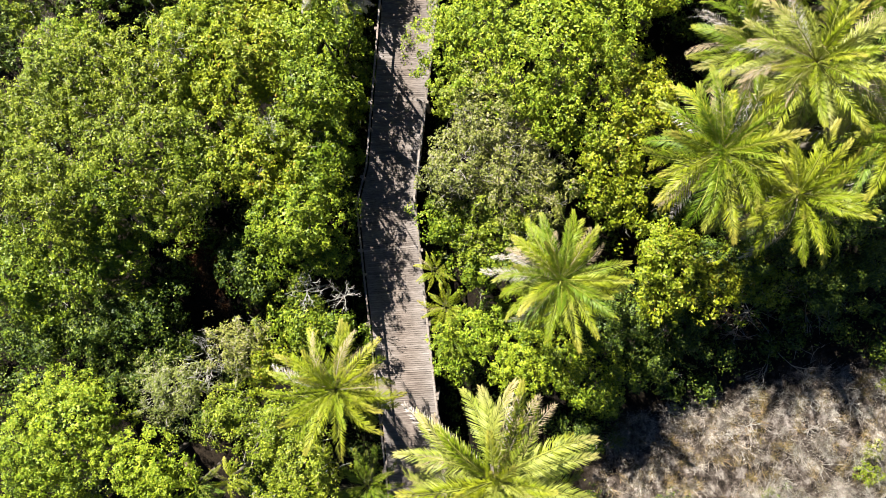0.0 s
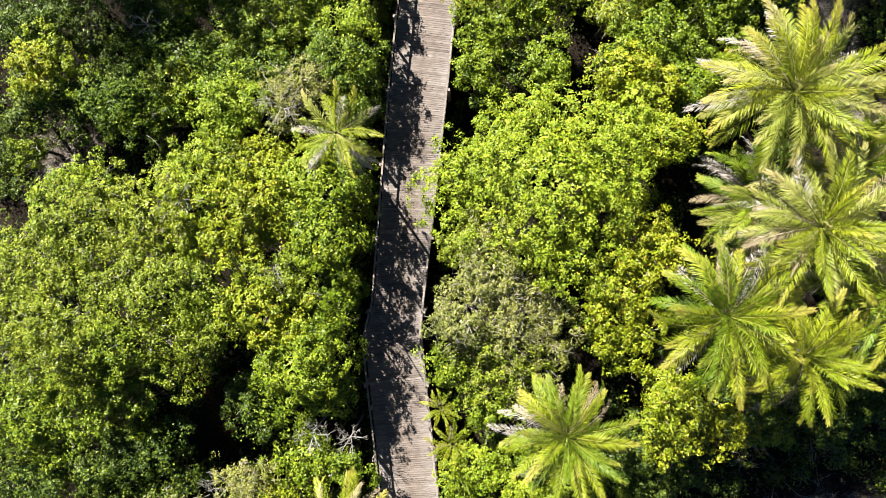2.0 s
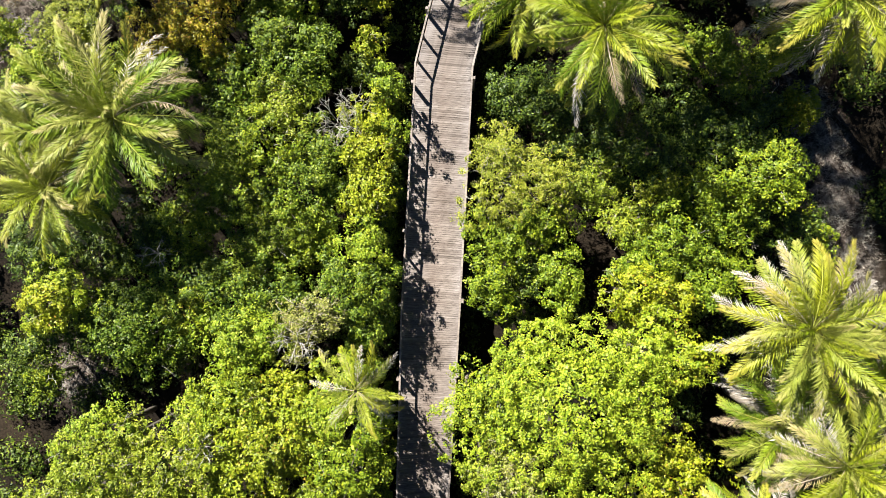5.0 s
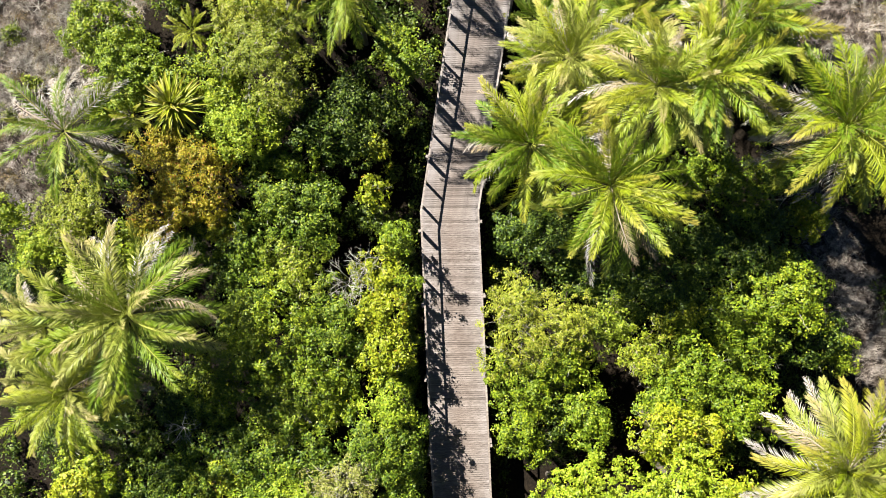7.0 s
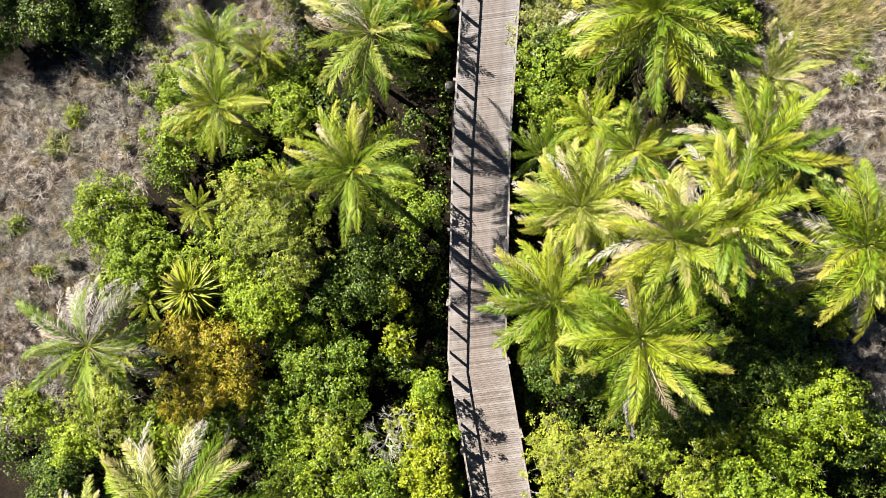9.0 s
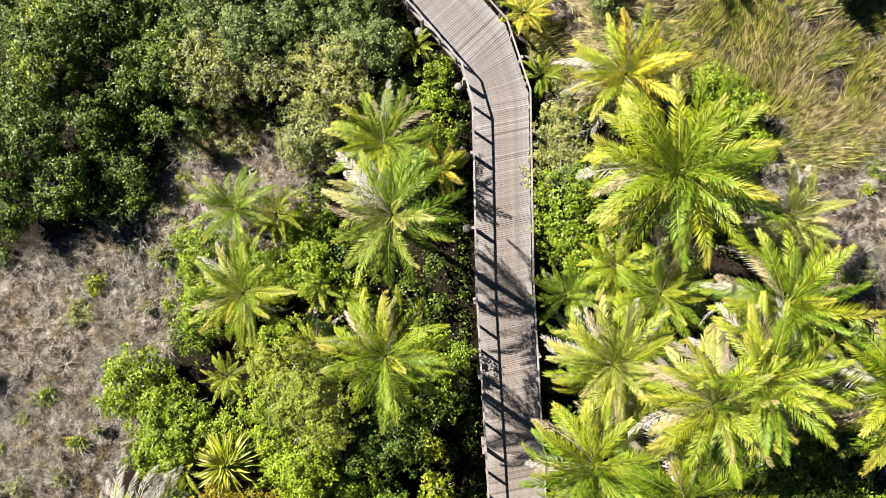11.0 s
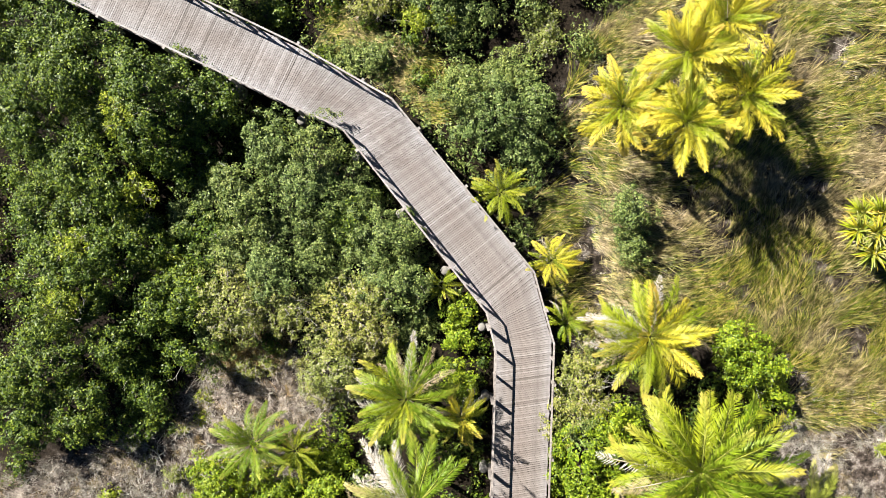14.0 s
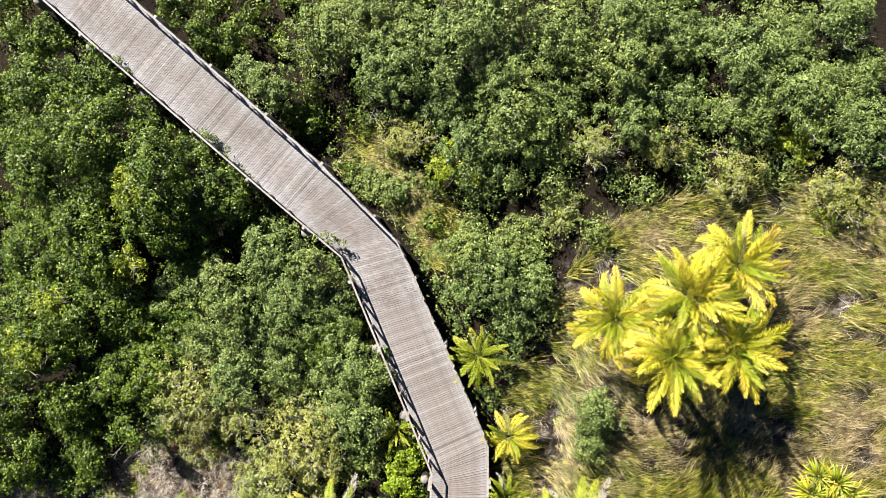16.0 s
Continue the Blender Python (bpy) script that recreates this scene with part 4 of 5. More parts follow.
tree("lime", -0.59, -4.78, 1.6, 0.81)
tree("green", 4.27, -4.93, 2.0, 1.48)
tree("green", 5.67, -5.86, 1.9, 1.37)
tree("green", 2.91, -3.33, 1.8, 1.37)
tree("green", 11.71, -0.95, 2.9, 1.32)
tree("deep", 9.74, -3.23, 1.4, 1.51)
tree("deep", 8.45, -4.83, 1.0, 1.41)
tree("deep", 6.31, -3.88, 1.0, 1.41)
tree("deep", 7.35, -2.87, 1.6, 1.38)
tree("deep", 5.50, -8.15, 0.2, 0.96)
tree("deep", 4.32, 6.38, 3.2, 1.31)
tree("deep", 8.35, 1.77, 2.2, 1.13)
# four trees added under the palms to cast shade on the ground beyond
tree("deep", 12.46, -0.06, 5.0, 1.31, full=True)
tree("deep", 13.74, 0.79, 5.4, 1.46, full=True)
tree("deep", 15.08, 1.40, 5.6, 1.45, full=True)
tree("deep", 11.14, -0.71, 4.4, 1.18, full=True)
tree("deep", 15.07, -1.93, 1.4, 1.16)
tree("deep", 16.60, -0.97, 2.0, 1.37)
tree("green", 10.77, 21.36, 1.8, 1.14)
tree("green", 9.58, 22.27, 1.6, 1.04)
tree("green", 12.79, 21.83, 1.0, 0.94)
dead_shrub(13.60, -4.20, 0.2, 2.4, BONE, 0.45)
dead_shrub(12.60, -2.80, 0.6, 2.1, BONE, 0.45)
dead_shrub(15.20, -2.40, 0.2, 1.8, BONE, 0.4)
palm("lime", 3.60, -1.18, 5.2, 2.67, 24, 5, 3, second="green", dead_to=200)
palm("lime", 8.90, 3.25, 6.3, 3.10, 26, 4, 3, second="green")
palm("lime", 11.75, 1.80, 5.8, 2.80, 22, 4, 4)
palm("green", 10.88, 7.24, 4.3, 2.80, 22, 5, 5, second="pale")
palm("pale", 12.10, 6.30, 6.4, 3.10, 24, 5, 5, second="lime")
palm("lime", 15.20, 4.10, 5.4, 3.20, 24, 5, 4, second="green")
palm("lime", 11.25, 11.00, 6.2, 3.40, 26, 6, 4, second="pale")
palm("green", 14.60, 8.60, 4.2, 2.40, 20, 2, 2)
palm("lime", 16.20, 10.40, 5.2, 2.70, 20, 4, 3)
palm("lime", -0.60, -2.54, 1.0, 1.18, 12, 0, 1)
palm("lime", -1.06, -1.01, 1.2, 0.93, 10, 0, 1)
palm("green", -0.36, -3.81, 1.2, 0.93, 10, 0, 1)
palm("lime", -0.74, 8.74, 1.8, 0.80, 9, 0, 1)

# middle woods, west
palm("lime", -4.58, 9.69, 6.0, 1.94, 9, 15, 1, second="pale", dead_to=-70, slim=0.45)
tree("forest", -14.30, 11.55, 2.6, 1.67)
tree("forest", -11.97, 12.68, 2.6, 1.79)
tree("green", -18.74, 9.96, 1.4, 1.04)
tree("forest", -8.20, 12.79, 2.9, 1.44)
tree("forest", -5.19, 13.12, 3.2, 1.31)
tree("forest", -4.58, 12.33, 2.8, 0.89)
tree("forest", -10.19, 12.95, 2.4, 1.35)
tree("lime", -9.32, 11.14, 3.7, 1.61)
tree("lime", -17.61, 13.45, 2.5, 1.34)
tree("grey", -7.22, 11.69, 3.2, 1.09)
tree("grey", -6.09, 12.35, 3.2, 0.98)
tree("deep", -16.69, 12.05, 1.6, 1.50)
tree("deep", -3.90, 13.59, 0.8, 0.83)
tree("deep", -3.93, 11.70, 0.6, 0.95)
tree("deep", -13.24, 11.03, 1.8, 1.15)
dead_shrub(-7.27, 11.19, 3.6, 1.08)
tree("green", -9.40, 18.40, 2.6, 1.90)
tree("green", -7.60, 16.79, 2.5, 1.90)
tree("forest", -8.86, 15.14, 2.2, 1.58)
tree("forest", -6.19, 18.60, 2.5, 1.23)
tree("forest", -11.69, 13.91, 2.2, 1.58)
tree("forest", -9.99, 13.40, 2.4, 1.35)
tree("forest", -13.62, 12.78, 2.1, 1.70)
tree("forest", -5.51, 13.05, 2.9, 1.37)
tree("green", -6.80, 15.48, 2.0, 1.25)
tree("green", -11.76, 16.29, 1.9, 1.37)
tree("yellow", -3.88, 18.41, 2.6, 1.16)
tree("yellow", -3.36, 16.99, 2.3, 0.95)
tree("yellow", -17.71, 13.05, 2.4, 1.01)
tree("yellow", -11.82, 12.72, 2.5, 1.12)
tree("lime", -4.49, 14.61, 3.2, 0.98)
tree("deep", -18.20, 15.23, 1.9, 1.60)
tree("deep", -15.97, 14.76, 1.6, 1.61)
tree("deep", -16.77, 16.95, 1.4, 1.63)
tree("deep", -13.80, 15.67, 1.6, 1.38)
tree("deep", -19.04, 11.24, 1.4, 1.39)
tree("deep", -3.73, 12.77, 0.4, 0.96)
tree("deep", -4.13, 15.89, 0.8, 0.95)
tree("deep", -3.46, 14.48, 0.4, 0.72)
tree("green", -8.45, 17.59, 2.5, 1.90)
tree("forest", -6.43, 17.27, 2.4, 1.57)
tree("forest", -9.47, 19.11, 2.2, 1.35)
tree("forest", -9.65, 21.95, 1.7, 1.38)
tree("forest", -6.95, 22.24, 1.8, 1.26)
tree("olive", -7.83, 20.73, 2.1, 1.40)
tree("olive", -8.43, 15.21, 2.2, 1.35)
tree("yellow", -3.72, 19.87, 2.2, 1.08)
tree("yellow", -3.72, 18.24, 2.3, 1.08)
tree("yellow", -4.43, 16.91, 2.0, 0.91)
dead_shrub(-5.35, 19.88, 1.9, 1.41)
dead_shrub(-4.69, 20.48, 1.8, 1.03)
dead_shrub(-5.52, 19.79, 2.0, 0.91)
dead_shrub(-13.23, 14.96, 1.8, 0.91)
palm("green", -13.20, 20.00, 4.8, 3.90, 26, 5, 6, second="pale")
palm("lime", -15.90, 17.60, 4.7, 2.80, 22, 4, 4, second="pale")
palm("pale", -16.60, 20.00, 4.2, 2.40, 14, 5, 6)
tree("rust", -11.07, 25.38, 2.9, 1.72)
tree("rust", -12.25, 26.56, 2.4, 1.08)
tree("rust", -10.83, 24.01, 2.2, 1.02)
tree("lime", -9.37, 26.98, 2.0, 1.25)
tree("lime", -18.43, 23.31, 1.6, 1.15)
tree("green", -14.71, 31.90, 1.0, 1.29)
tree("green", -12.94, 29.84, 1.8, 1.49)
tree("green", -7.72, 27.00, 2.4, 1.39)
tree("green", -1.50, 28.41, 1.6, 0.97)
tree("green", -7.68, 25.20, 1.8, 1.26)
tree("forest", -8.13, 23.85, 1.8, 1.37)
tree("green", -15.32, 22.58, 1.2, 1.40)
tree("forest", -12.10, 22.33, 1.4, 1.27)
tree("forest", -6.34, 23.85, 1.2, 1.17)
tree("green", -2.11, 29.16, 1.4, 1.04)
tree("deep", -5.80, 26.84, 1.6, 1.61)
tree("deep", -4.25, 27.54, 1.6, 1.27)
tree("deep", -10.65, 21.14, 1.2, 1.40)
tree("deep", -4.47, 22.64, 0.2, 0.96)
tree("deep", -20.09, 22.08, 0.8, 1.42)
tree("deep", -4.64, 25.81, 0.8, 1.18)
tree("deep", -2.82, 26.85, 0.2, 0.96)
tree("yellow", -4.06, 23.55, 0.4, 0.72)
tree("yellow", -3.64, 25.31, 0.6, 0.67)
tree("yellow", -10.30, 23.01, 1.4, 0.93)
tree("green", -9.03, 29.40, 2.2, 1.13)
tree("green", -14.74, 32.32, 0.8, 1.06)
tree("green", -13.52, 29.96, 1.6, 1.15)
tree("green", -10.94, 33.99, 0.8, 0.94)
tree("green", -11.07, 29.01, 1.6, 0.92)
palm("green", -14.30, 27.00, 5.2, 2.80, 9, 19, 1, dead_to=50)
palm("lime", -7.31, 34.09, 5.2, 2.13, 20, 2, 3, second="green")
palm("lime", -3.12, 30.30, 6.3, 2.55, 20, 2, 3, second="green", slim=0.75)
palm("green", -1.22, 34.80, 5.9, 2.75, 15, 7, 3, second="pale", slim=0.7)
palm("lime", -10.41, 31.28, 1.0, 1.17, 12, 0, 1)
rosette(-11.30, 28.04, 1.9, 1.45, ("lime", "pale", "lime"), 130)
tree("green", -13.14, 29.91, 1.7, 1.42)
tree("green", -15.12, 32.12, 1.0, 0.98)
tree("green", -15.05, 29.29, 0.8, 0.94)
tree("green", -20.09, 24.98, 0.8, 1.06)
tree("green", -13.44, 22.32, 1.2, 1.05)
tree("fine", -7.48, 29.71, 3.2, 1.70)
tree("fine", -7.11, 28.17, 3.0, 1.32)
tree("fine", -8.45, 31.28, 2.6, 1.11)
tree("fine", -16.74, 24.40, 2.0, 1.54)
tree("lime", -8.85, 26.58, 2.7, 1.11)
tree("lime", -9.60, 28.05, 2.2, 0.90)
tree("rust", -11.08, 24.83, 2.9, 1.59)
tree("rust", -12.75, 23.73, 2.2, 1.13)
palm("lime", -13.51, 28.19, 0.9, 1.13, 10, 1, 1)
palm("lime", -15.04, 26.32, 1.2, 1.16, 10, 2, 1)
tree("green", -2.88, 21.25, 2.4, 0.92, full=True)
tree("green", -3.44, 19.23, 2.3, 0.97, full=True)
tree("forest", -3.75, 16.99, 2.2, 0.92, full=True)

# middle woods, east
tree("fine", 1.53, 16.72, 3.1, 1.71)
tree("fine", 0.88, 18.10, 3.0, 1.21)
tree("fine", 2.88, 16.94, 3.0, 1.21)
tree("green", 1.28, 14.73, 3.0, 1.59)
tree("green", 0.14, 12.74, 2.9, 1.06)
tree("green", 2.87, 15.62, 2.9, 1.33)
tree("green", 8.21, 13.96, 2.9, 1.88)
tree("green", 9.78, 13.27, 2.8, 1.33)
tree("green", 6.44, 13.32, 2.8, 1.33)
tree("green", 12.35, 16.86, 2.6, 1.07)
tree("green", 3.35, 12.96, 2.4, 1.24)
tree("green", 9.07, 12.38, 2.9, 1.33)
tree("olive", 4.72, 16.54, 2.6, 1.07)
tree("olive", 6.00, 15.22, 2.9, 1.10)
tree("olive", 6.33, 11.51, 3.2, 0.98)
tree("yellow", 6.33, 12.17, 3.2, 1.09)
tree("yellow", 7.71, 11.94, 3.0, 0.88)
tree("yellow", 6.93, 10.61, 3.4, 0.98)
tree("deep", 5.27, 18.68, 2.2, 1.81)
tree("deep", 7.09, 17.96, 2.2, 1.81)
tree("deep", 9.69, 17.76, 1.9, 1.71)
tree("deep", 8.55, 16.42, 1.8, 1.38)
tree("deep", 11.33, 18.22, 1.8, 1.38)
tree("deep", 2.03, 13.50, 1.8, 1.15)
tree("deep", 1.09, 11.90, 1.6, 0.92)
tree("deep", 11.45, 15.74, 1.4, 1.39)
tree("deep", 3.52, 19.80, 1.9, 1.48)
tree("deep", 2.80, 20.97, 1.6, 1.15)
tree("deep", 5.10, 18.04, 2.0, 1.70)
tree("deep", 7.39, 17.68, 1.9, 1.60)
tree("deep", 9.41, 19.23, 2.1, 1.81)
tree("deep", 10.66, 17.88, 1.9, 1.48)
tree("deep", 8.83, 16.76, 2.0, 1.59)
tree("deep", 1.40, 20.96, 1.4, 0.93)
tree("deep", 13.25, 14.60, 1.2, 1.28)
tree("deep", 11.88, 20.04, 1.4, 1.16)
tree("green", 9.69, 16.23, 2.6, 1.38)
tree("green", 12.00, 16.59, 3.1, 1.27)
tree("green", 10.58, 15.13, 2.2, 1.13)
tree("green", 14.00, 14.04, 1.4, 1.16)
tree("yellow", 7.81, 16.48, 2.2, 0.90)
tree("yellow", 14.17, 19.72, 0.4, 1.08)
palm("lime", 2.40, 23.90, 5.0, 3.00, 24, 4, 4, second="green")
palm("green", 4.83, 21.98, 5.9, 3.30, 24, 3, 4, second="lime")
palm("lime", 4.40, 26.90, 4.4, 2.80, 24, 5, 4, second="pale")
palm("lime", 6.75, 25.00, 6.6, 2.85, 22, 5, 4, second="pale")
palm("green", 8.60, 25.10, 6.6, 2.95, 22, 4, 4, second="lime")
palm("lime", 13.60, 22.80, 5.2, 3.50, 26, 7, 3, second="green", dead_to=215)
palm("lime", 10.58, 27.04, 5.5, 3.00, 24, 4, 4, second="green")
palm("green", 7.28, 28.46, 2.6, 2.30, 18, 1, 2, second="lime")
palm("lime", 8.85, 32.75, 5.2, 3.80, 32, 0, 1, second="green")
palm("green", 4.00, 29.50, 0.9, 1.70, 14, 0, 1)
palm("green", 3.70, 27.60, 0.9, 1.50, 12, 1, 1)
palm("lime", 6.20, 30.00, 1.6, 1.80, 14, 0, 1)
palm("pale", 12.60, 29.60, 3.6, 2.20, 16, 2, 3)
tree("green", 5.66, 33.01, 1.4, 1.43)
tree("green", 5.68, 31.02, 1.5, 1.38)
tree("green", 4.80, 31.92, 0.8, 0.99)
tree("green", 7.21, 33.77, 1.4, 1.04)
tree("green", 5.61, 29.66, 1.0, 1.05)
tree("blue", 5.07, 34.58, 0.8, 1.06)
tree("blue", 6.55, 34.45, 0.6, 0.95)
dead_shrub(5.20, 29.10, 0.6, 0.9)

# northern thickets, west
tree("grey", -2.22, 40.89, 0.5, 1.66)
tree("grey", -3.78, 39.70, 0.2, 1.44)
tree("grey", -1.85, 39.23, 0.2, 1.20)
tree("blue", -1.14, 43.48, 1.0, 1.75)
tree("blue", 0.38, 42.16, 0.8, 1.29)
tree("blue", -3.09, 44.91, 1.3, 1.74)
tree("blue", -5.30, 45.74, 1.4, 1.73)
tree("blue", -2.66, 42.31, 0.8, 1.41)
tree("blue", 0.26, 44.47, 1.0, 1.40)
tree("blue", 0.15, 40.23, 0.6, 1.18)
tree("deep", -11.47, 46.99, 1.9, 1.36)
tree("deep", -13.68, 46.88, 1.7, 1.37)
tree("deep", -12.57, 49.26, 1.6, 2.06)
tree("deep", -10.19, 47.30, 1.7, 1.94)
tree("deep", -7.25, 47.23, 1.5, 1.84)
tree("deep", -12.99, 45.64, 1.5, 1.96)
tree("deep", -10.08, 44.52, 1.5, 1.84)
tree("deep", -14.95, 43.35, 1.4, 1.96)
tree("deep", -12.19, 42.05, 1.2, 1.74)
tree("deep", -8.40, 44.42, 1.3, 1.51)
tree("deep", -14.61, 40.93, 0.9, 1.41)
tree("deep", -16.99, 41.06, 0.8, 1.29)
tree("deep", -12.22, 40.02, 0.6, 1.07)
tree("deep", -1.25, 45.69, 1.4, 1.39)
tree("grey", -6.55, 43.51, 1.0, 1.64)
tree("grey", -4.67, 42.60, 0.6, 1.18)
tree("blue", -4.89, 44.39, 1.1, 1.17)
tree("blue", -8.74, 42.35, 0.5, 1.07)
tree("green", -14.47, 32.57, 1.3, 1.20)
tree("green", -10.26, 35.92, 0.9, 1.17)
tree("green", -5.79, 33.98, 1.0, 1.17)
tree("green", -13.64, 31.03, 1.0, 1.17)
tree("green", 1.18, 37.52, 0.4, 0.83)
tree("green", 2.22, 40.28, 0.2, 0.84)
tree("green", -8.05, 31.84, 1.4, 1.15)
tree("green", -4.40, 32.38, 0.6, 1.07)
tree("green", -9.64, 36.44, 0.6, 0.95)
tree("green", -7.45, 35.11, 0.9, 1.17)
tree("green", -5.22, 35.79, 0.4, 1.07)
tree("green", -6.07, 36.38, 0.3, 0.96)
tree("lime", 1.72, 39.30, 0.2, 0.72)
tree("lime", 1.89, 36.99, 0.4, 0.76)
tree("lime", -5.55, 34.88, 0.5, 0.83)
palm("green", -0.82, 37.84, 2.0, 2.54, 20, 4, 3, second="lime")
palm("green", -7.70, 37.78, 0.8, 2.00, 16, 0, 1)
palm("lime", -6.16, 36.94, 0.6, 1.42, 12, 0, 1)
palm("lime", 1.85, 41.69, -0.2, 1.02, 9, 0, 1)
palm("lime", 0.98, 36.25, 0.8, 1.41, 14, 3, 1, second="yellow")
palm("lime", -5.54, 33.42, 0.8, 1.06, 9, 0, 1)
# several green crowns here take the deep colour to stand in for self-shade
tree("deep", -11.44, 55.12, 2.2, 1.92)
tree("deep", -9.47, 53.43, 2.3, 1.68)
tree("deep", -5.30, 53.08, 1.9, 1.82)
tree("deep", -7.56, 51.79, 2.3, 1.68)
tree("deep", -11.91, 51.87, 2.0, 1.70)
tree("deep", -7.96, 54.10, 2.4, 1.57)
tree("deep", -7.22, 50.26, 2.0, 1.36)
tree("deep", -13.93, 49.63, 1.6, 1.61)
tree("deep", -5.06, 52.04, 0.8, 1.30)
tree("deep", -3.88, 50.74, 0.2, 1.08)
tree("deep", -9.56, 54.53, 2.8, 1.66)
tree("deep", -7.31, 53.27, 2.8, 1.21)
tree("deep", -12.38, 53.43, 2.4, 1.34)
tree("deep", -8.04, 50.96, 2.4, 1.12)
tree("deep", -10.57, 50.67, 2.0, 1.25)
tree("blue", -3.32, 49.34, 1.1, 1.45)
tree("blue", -1.07, 49.36, 0.9, 1.18)
tree("blue", -2.17, 47.41, 1.2, 1.82)
tree("blue", 0.22, 47.14, 0.9, 1.29)
tree("blue", -4.82, 47.82, 1.2, 1.44)
tree("blue", -6.24, 48.79, 1.3, 1.28)
tree("blue", -0.93, 45.25, 0.9, 1.53)
tree("blue", -3.91, 45.50, 0.9, 1.53)
tree("blue", 0.88, 44.66, 0.6, 1.14)
tree("blue", -6.25, 46.04, 1.0, 1.29)
tree("blue", -7.75, 47.56, 1.1, 1.17)
tree("blue", -2.51, 43.76, 0.6, 1.31)
tree("deep", -13.15, 47.61, 1.5, 1.61)
tree("deep", -10.08, 47.83, 1.4, 1.43)
tree("deep", -9.94, 49.73, 1.9, 1.14)
tree("olive", -9.01, 45.71, 0.8, 0.94)
tree("deep", -12.46, 56.90, 2.1, 1.70)
tree("deep", -9.97, 57.44, 2.3, 1.58)
tree("deep", -11.37, 54.74, 2.1, 1.70)
tree("deep", -8.57, 54.87, 2.0, 1.59)
tree("deep", -7.15, 52.92, 2.2, 1.40)
tree("deep", -6.11, 54.10, 1.7, 1.03)
tree("deep", -12.42, 59.27, 2.0, 1.36)
tree("deep", -9.56, 52.60, 1.6, 1.50)
tree("deep", -6.74, 50.85, 1.0, 1.29)
tree("deep", -12.75, 52.71, 1.9, 1.60)
tree("deep", -13.20, 54.81, 2.2, 1.35)
tree("deep", -11.29, 51.49, 1.6, 1.38)
tree("deep", -4.66, 52.50, 0.4, 1.08)
tree("deep", -13.44, 50.38, 1.7, 1.72)
tree("deep", -7.04, 53.59, 2.4, 1.01)
tree("deep", -11.01, 49.09, 1.4, 1.51)
tree("deep", -14.96, 43.70, 2.2, 1.58)
tree("deep", -12.08, 43.65, 2.0, 1.36)
tree("deep", -11.58, 41.15, 1.2, 1.05)
tree("deep", -16.08, 41.77, 1.5, 1.15)
tree("deep", -9.27, 42.10, 1.0, 0.82)
tree("deep", -14.15, 41.58, 1.4, 1.16)
tree("deep", -16.34, 43.17, 1.9, 1.36)
tree("grey", -2.49, 40.43, 0.6, 1.42)
tree("grey", -4.52, 39.32, 0.2, 0.96)
tree("grey", -1.05, 42.22, 0.8, 1.18)
tree("green", -10.04, 36.47, 0.9, 1.17)
tree("green", -10.34, 34.82, 1.0, 1.29)
tree("green", -8.53, 34.92, 0.9, 1.17)
palm("lime", -6.42, 31.12, 1.0, 1.64, 14, 2, 2)
tree("olive", -13.03, 45.88, 1.9, 0.91)
tree("olive", -9.25, 49.27, 1.8, 0.82)
tree("olive", -8.23, 52.27, 2.2, 0.81)
tree("olive", -12.06, 47.73, 1.8, 0.69)
tree("olive", -13.34, 46.59, 1.9, 0.82)

# northern thickets, east
tree("blue", 6.05, 47.90, 1.0, 1.45)
tree("blue", 7.00, 46.29, 1.1, 1.36)
tree("blue", 5.23, 49.22, 0.9, 1.22)
tree("blue", 7.79, 47.83, 0.9, 1.06)
tree("blue", 10.32, 42.25, 0.2, 1.01)
tree("blue", 10.21, 41.01, 0.0, 0.85)
tree("blue", 7.06, 49.38, 0.8, 1.18)
tree("grey", 5.97, 36.28, 0.4, 1.19)
tree("grey", 5.73, 34.82, 0.4, 1.19)
tree("grey", 6.49, 35.61, 0.5, 0.95)
tree("green", 13.42, 34.56, 0.6, 1.31)
tree("green", 13.98, 33.09, 0.5, 1.19)
tree("green", 5.69, 33.39, 0.8, 1.06)
tree("green", 12.82, 35.51, 0.4, 0.96)
tree("green", 5.21, 32.09, 1.0, 1.05)
tree("blue", -0.07, 58.66, 1.3, 1.63)
tree("blue", 2.23, 56.91, 1.2, 1.63)
tree("blue", 2.58, 58.95, 1.5, 1.62)
tree("blue", 4.91, 58.13, 1.5, 1.73)
tree("blue", 4.57, 55.89, 1.0, 1.46)
tree("blue", 7.22, 57.11, 1.4, 1.74)
tree("blue", 7.40, 54.81, 1.0, 1.46)
tree("blue", 9.60, 58.15, 1.5, 1.73)
tree("blue", 9.78, 55.62, 1.2, 1.63)
tree("blue", 12.14, 56.88, 1.4, 1.67)
tree("blue", 12.42, 54.63, 0.8, 1.30)
tree("blue", 14.48, 57.92, 1.5, 1.73)
tree("blue", 14.72, 55.64, 1.2, 1.45)
tree("blue", 16.99, 56.87, 1.5, 1.73)
tree("blue", 17.10, 54.86, 1.0, 1.41)
tree("blue", 19.51, 57.43, 1.6, 1.73)
tree("blue", 19.56, 55.16, 1.3, 1.63)
tree("blue", 21.98, 56.15, 1.6, 1.73)
tree("blue", 21.92, 53.69, 1.1, 1.52)
tree("blue", 5.45, 53.74, 0.7, 1.30)
tree("blue", 6.13, 52.52, 0.5, 1.15)
tree("blue", 8.57, 53.83, 0.8, 1.23)
tree("blue", 1.14, 59.58, 1.2, 1.17)
tree("blue", 21.05, 58.45, 1.8, 1.37)
tree("blue", 11.94, 58.94, 1.6, 1.38)
tree("blue", 6.82, 59.19, 1.6, 1.38)
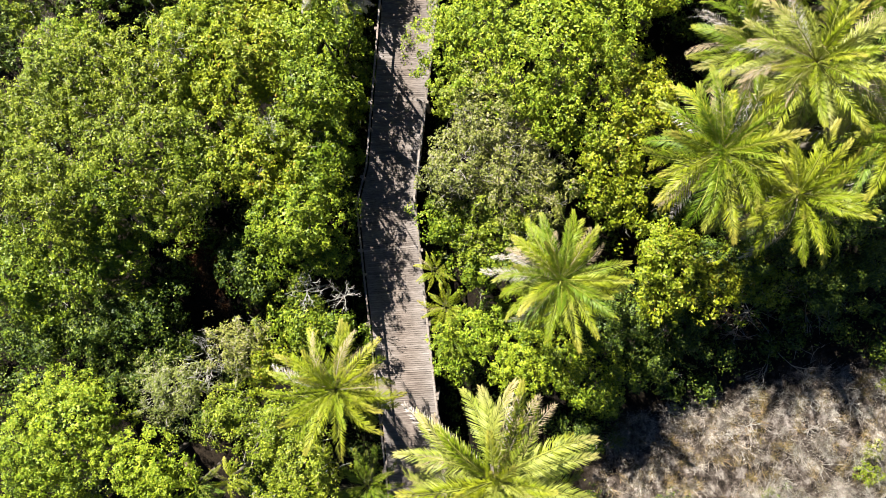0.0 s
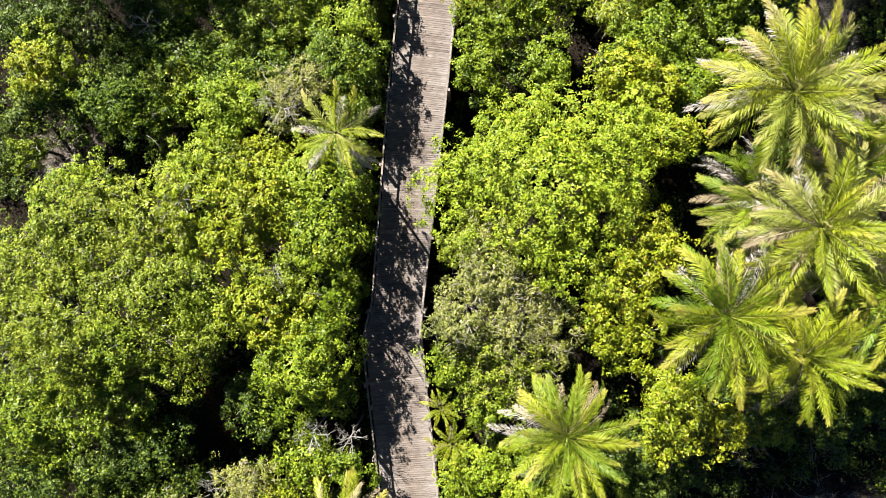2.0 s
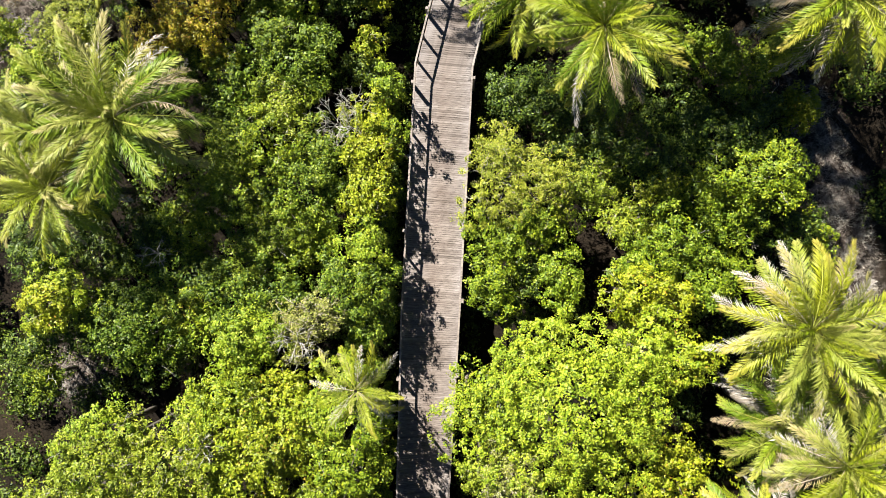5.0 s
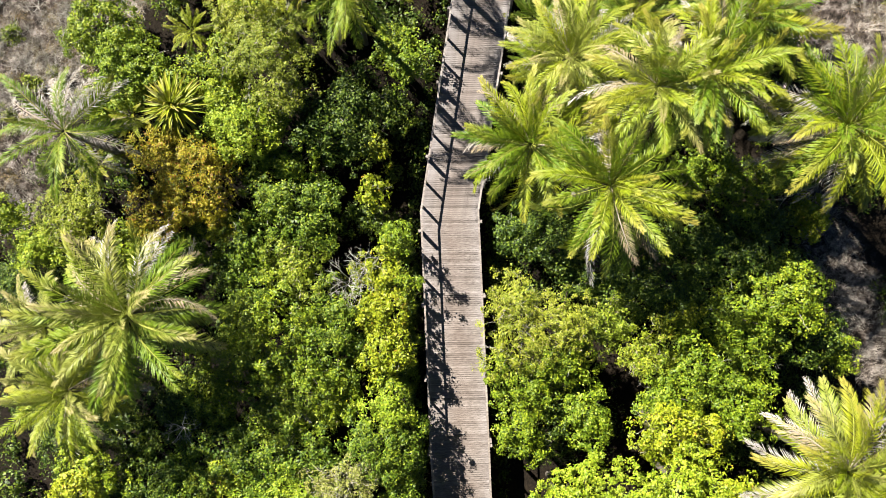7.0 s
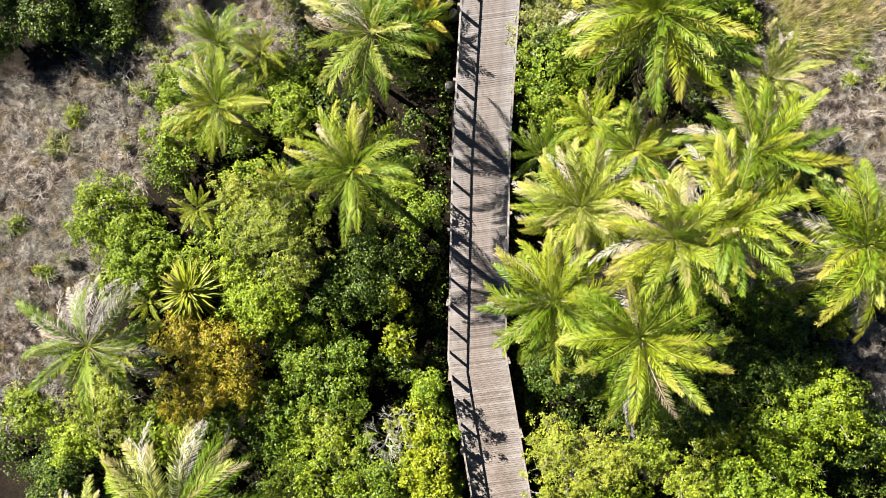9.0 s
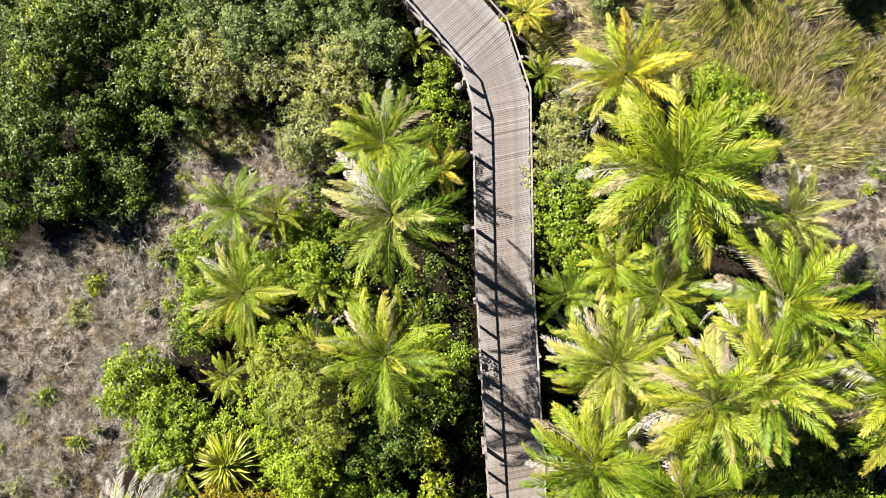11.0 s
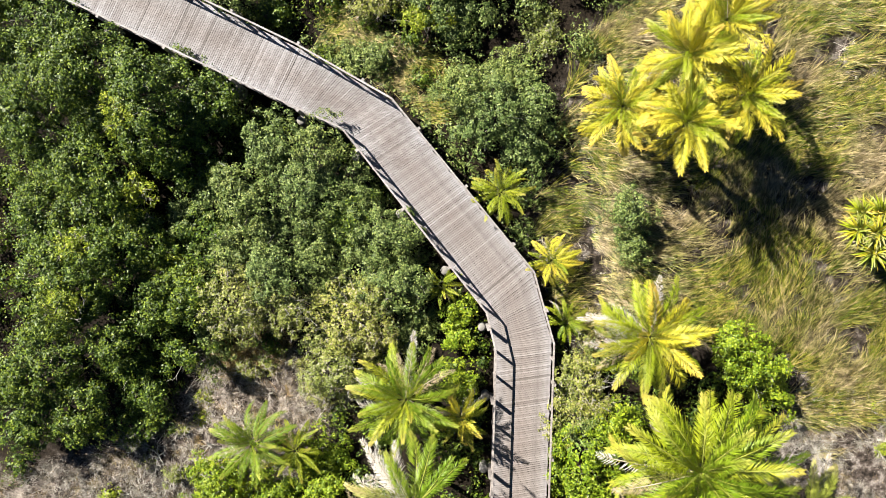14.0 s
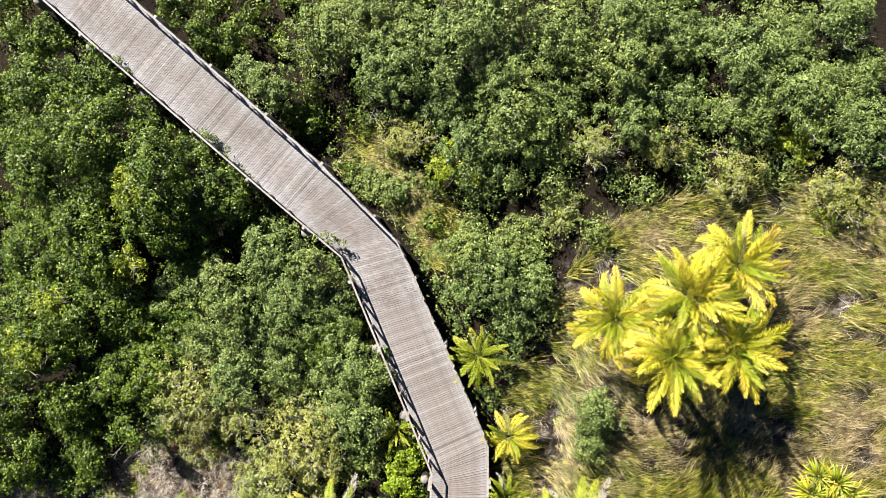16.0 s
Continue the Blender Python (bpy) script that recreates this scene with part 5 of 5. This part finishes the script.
tree("grey", 9.54, 50.96, -0.1, 1.09)
tree("grey", 13.48, 53.46, 0.2, 1.20)
tree("grey", 16.65, 52.13, 0.0, 1.09)
tree("grey", 2.75, 54.21, -0.1, 0.97)
tree("grey", 21.16, 51.20, 0.1, 1.33)
tree("grey", 10.82, 53.58, 0.2, 0.96)
tree("olive", 21.12, 50.23, 0.1, 1.09)
tree("olive", 19.67, 53.65, 0.4, 1.20)
tree("olive", 4.69, 53.10, 0.2, 0.96)
tree("blue", 0.93, 52.56, -0.2, 0.93)
tree("blue", 2.16, 52.14, -0.2, 0.83)
tree("blue", -3.97, 57.38, 0.4, 0.91)
tree("blue", -3.26, 56.10, 0.5, 1.07)
tree("deep", -6.35, 58.93, 0.5, 0.95)
tree("deep", -4.83, 59.08, 0.6, 0.95)
tree("deep", -2.13, 55.37, 0.2, 0.96)
tree("deep", -7.48, 60.42, 0.6, 1.07)
dead_shrub(-0.90, 58.30, 0.1, 1.1, TWIG)
dead_shrub(1.40, 55.80, -0.3, 1.0, TWIG)
dead_shrub(2.60, 54.60, -0.3, 0.8, TWIG)
palm("lime", 9.40, 37.15, 1.2, 2.75, 22, 8, 2, second="yellow", dead_to=140)
palm("yellow", 6.65, 41.30, 0.0, 1.25, 12, 2, 1, second="lime")
palm("lime", 6.50, 38.60, -0.3, 1.10, 12, 2, 0, second="green")
palm("lime", 5.51, 44.75, -0.1, 1.50, 14, 0, 0)
palm("yellow", 10.97, 46.40, 2.1, 2.00, 22, 0, 1, second="lime")
palm("yellow", 12.72, 45.00, 3.6, 2.15, 25, 0, 1, second="lime")
palm("yellow", 15.25, 45.26, 3.3, 2.15, 23, 0, 1, second="lime")
palm("yellow", 13.54, 47.30, 3.7, 2.15, 23, 0, 1, second="lime")
palm("yellow", 15.85, 48.36, 2.3, 2.10, 21, 0, 1, second="lime")
rosette(19.6, 38.4, 0.9, 1.05, ("pale", "pale", "yellow", "lime"), 64, ((0, 0, 1.0), (-0.6, 0.3, 0.9), (0.5, 0.7, 0.9), (0.6, -0.5, 0.95), (-0.3, -0.75, 0.85), (-0.2, 0.95, 0.8), (1.1, 0.15, 0.85)))

# low growth between the crowns
grow_woods()
undergrowth((DRY_SOUTH, DRY_PATH, DRY_WEST, DRY_EAST, DRY_HOLLOW, DRY_GAP, SEDGE_BED, RUSSET_GAP))

# pieces of the boardwalk
build_rails()
build_beams()
build_planks()
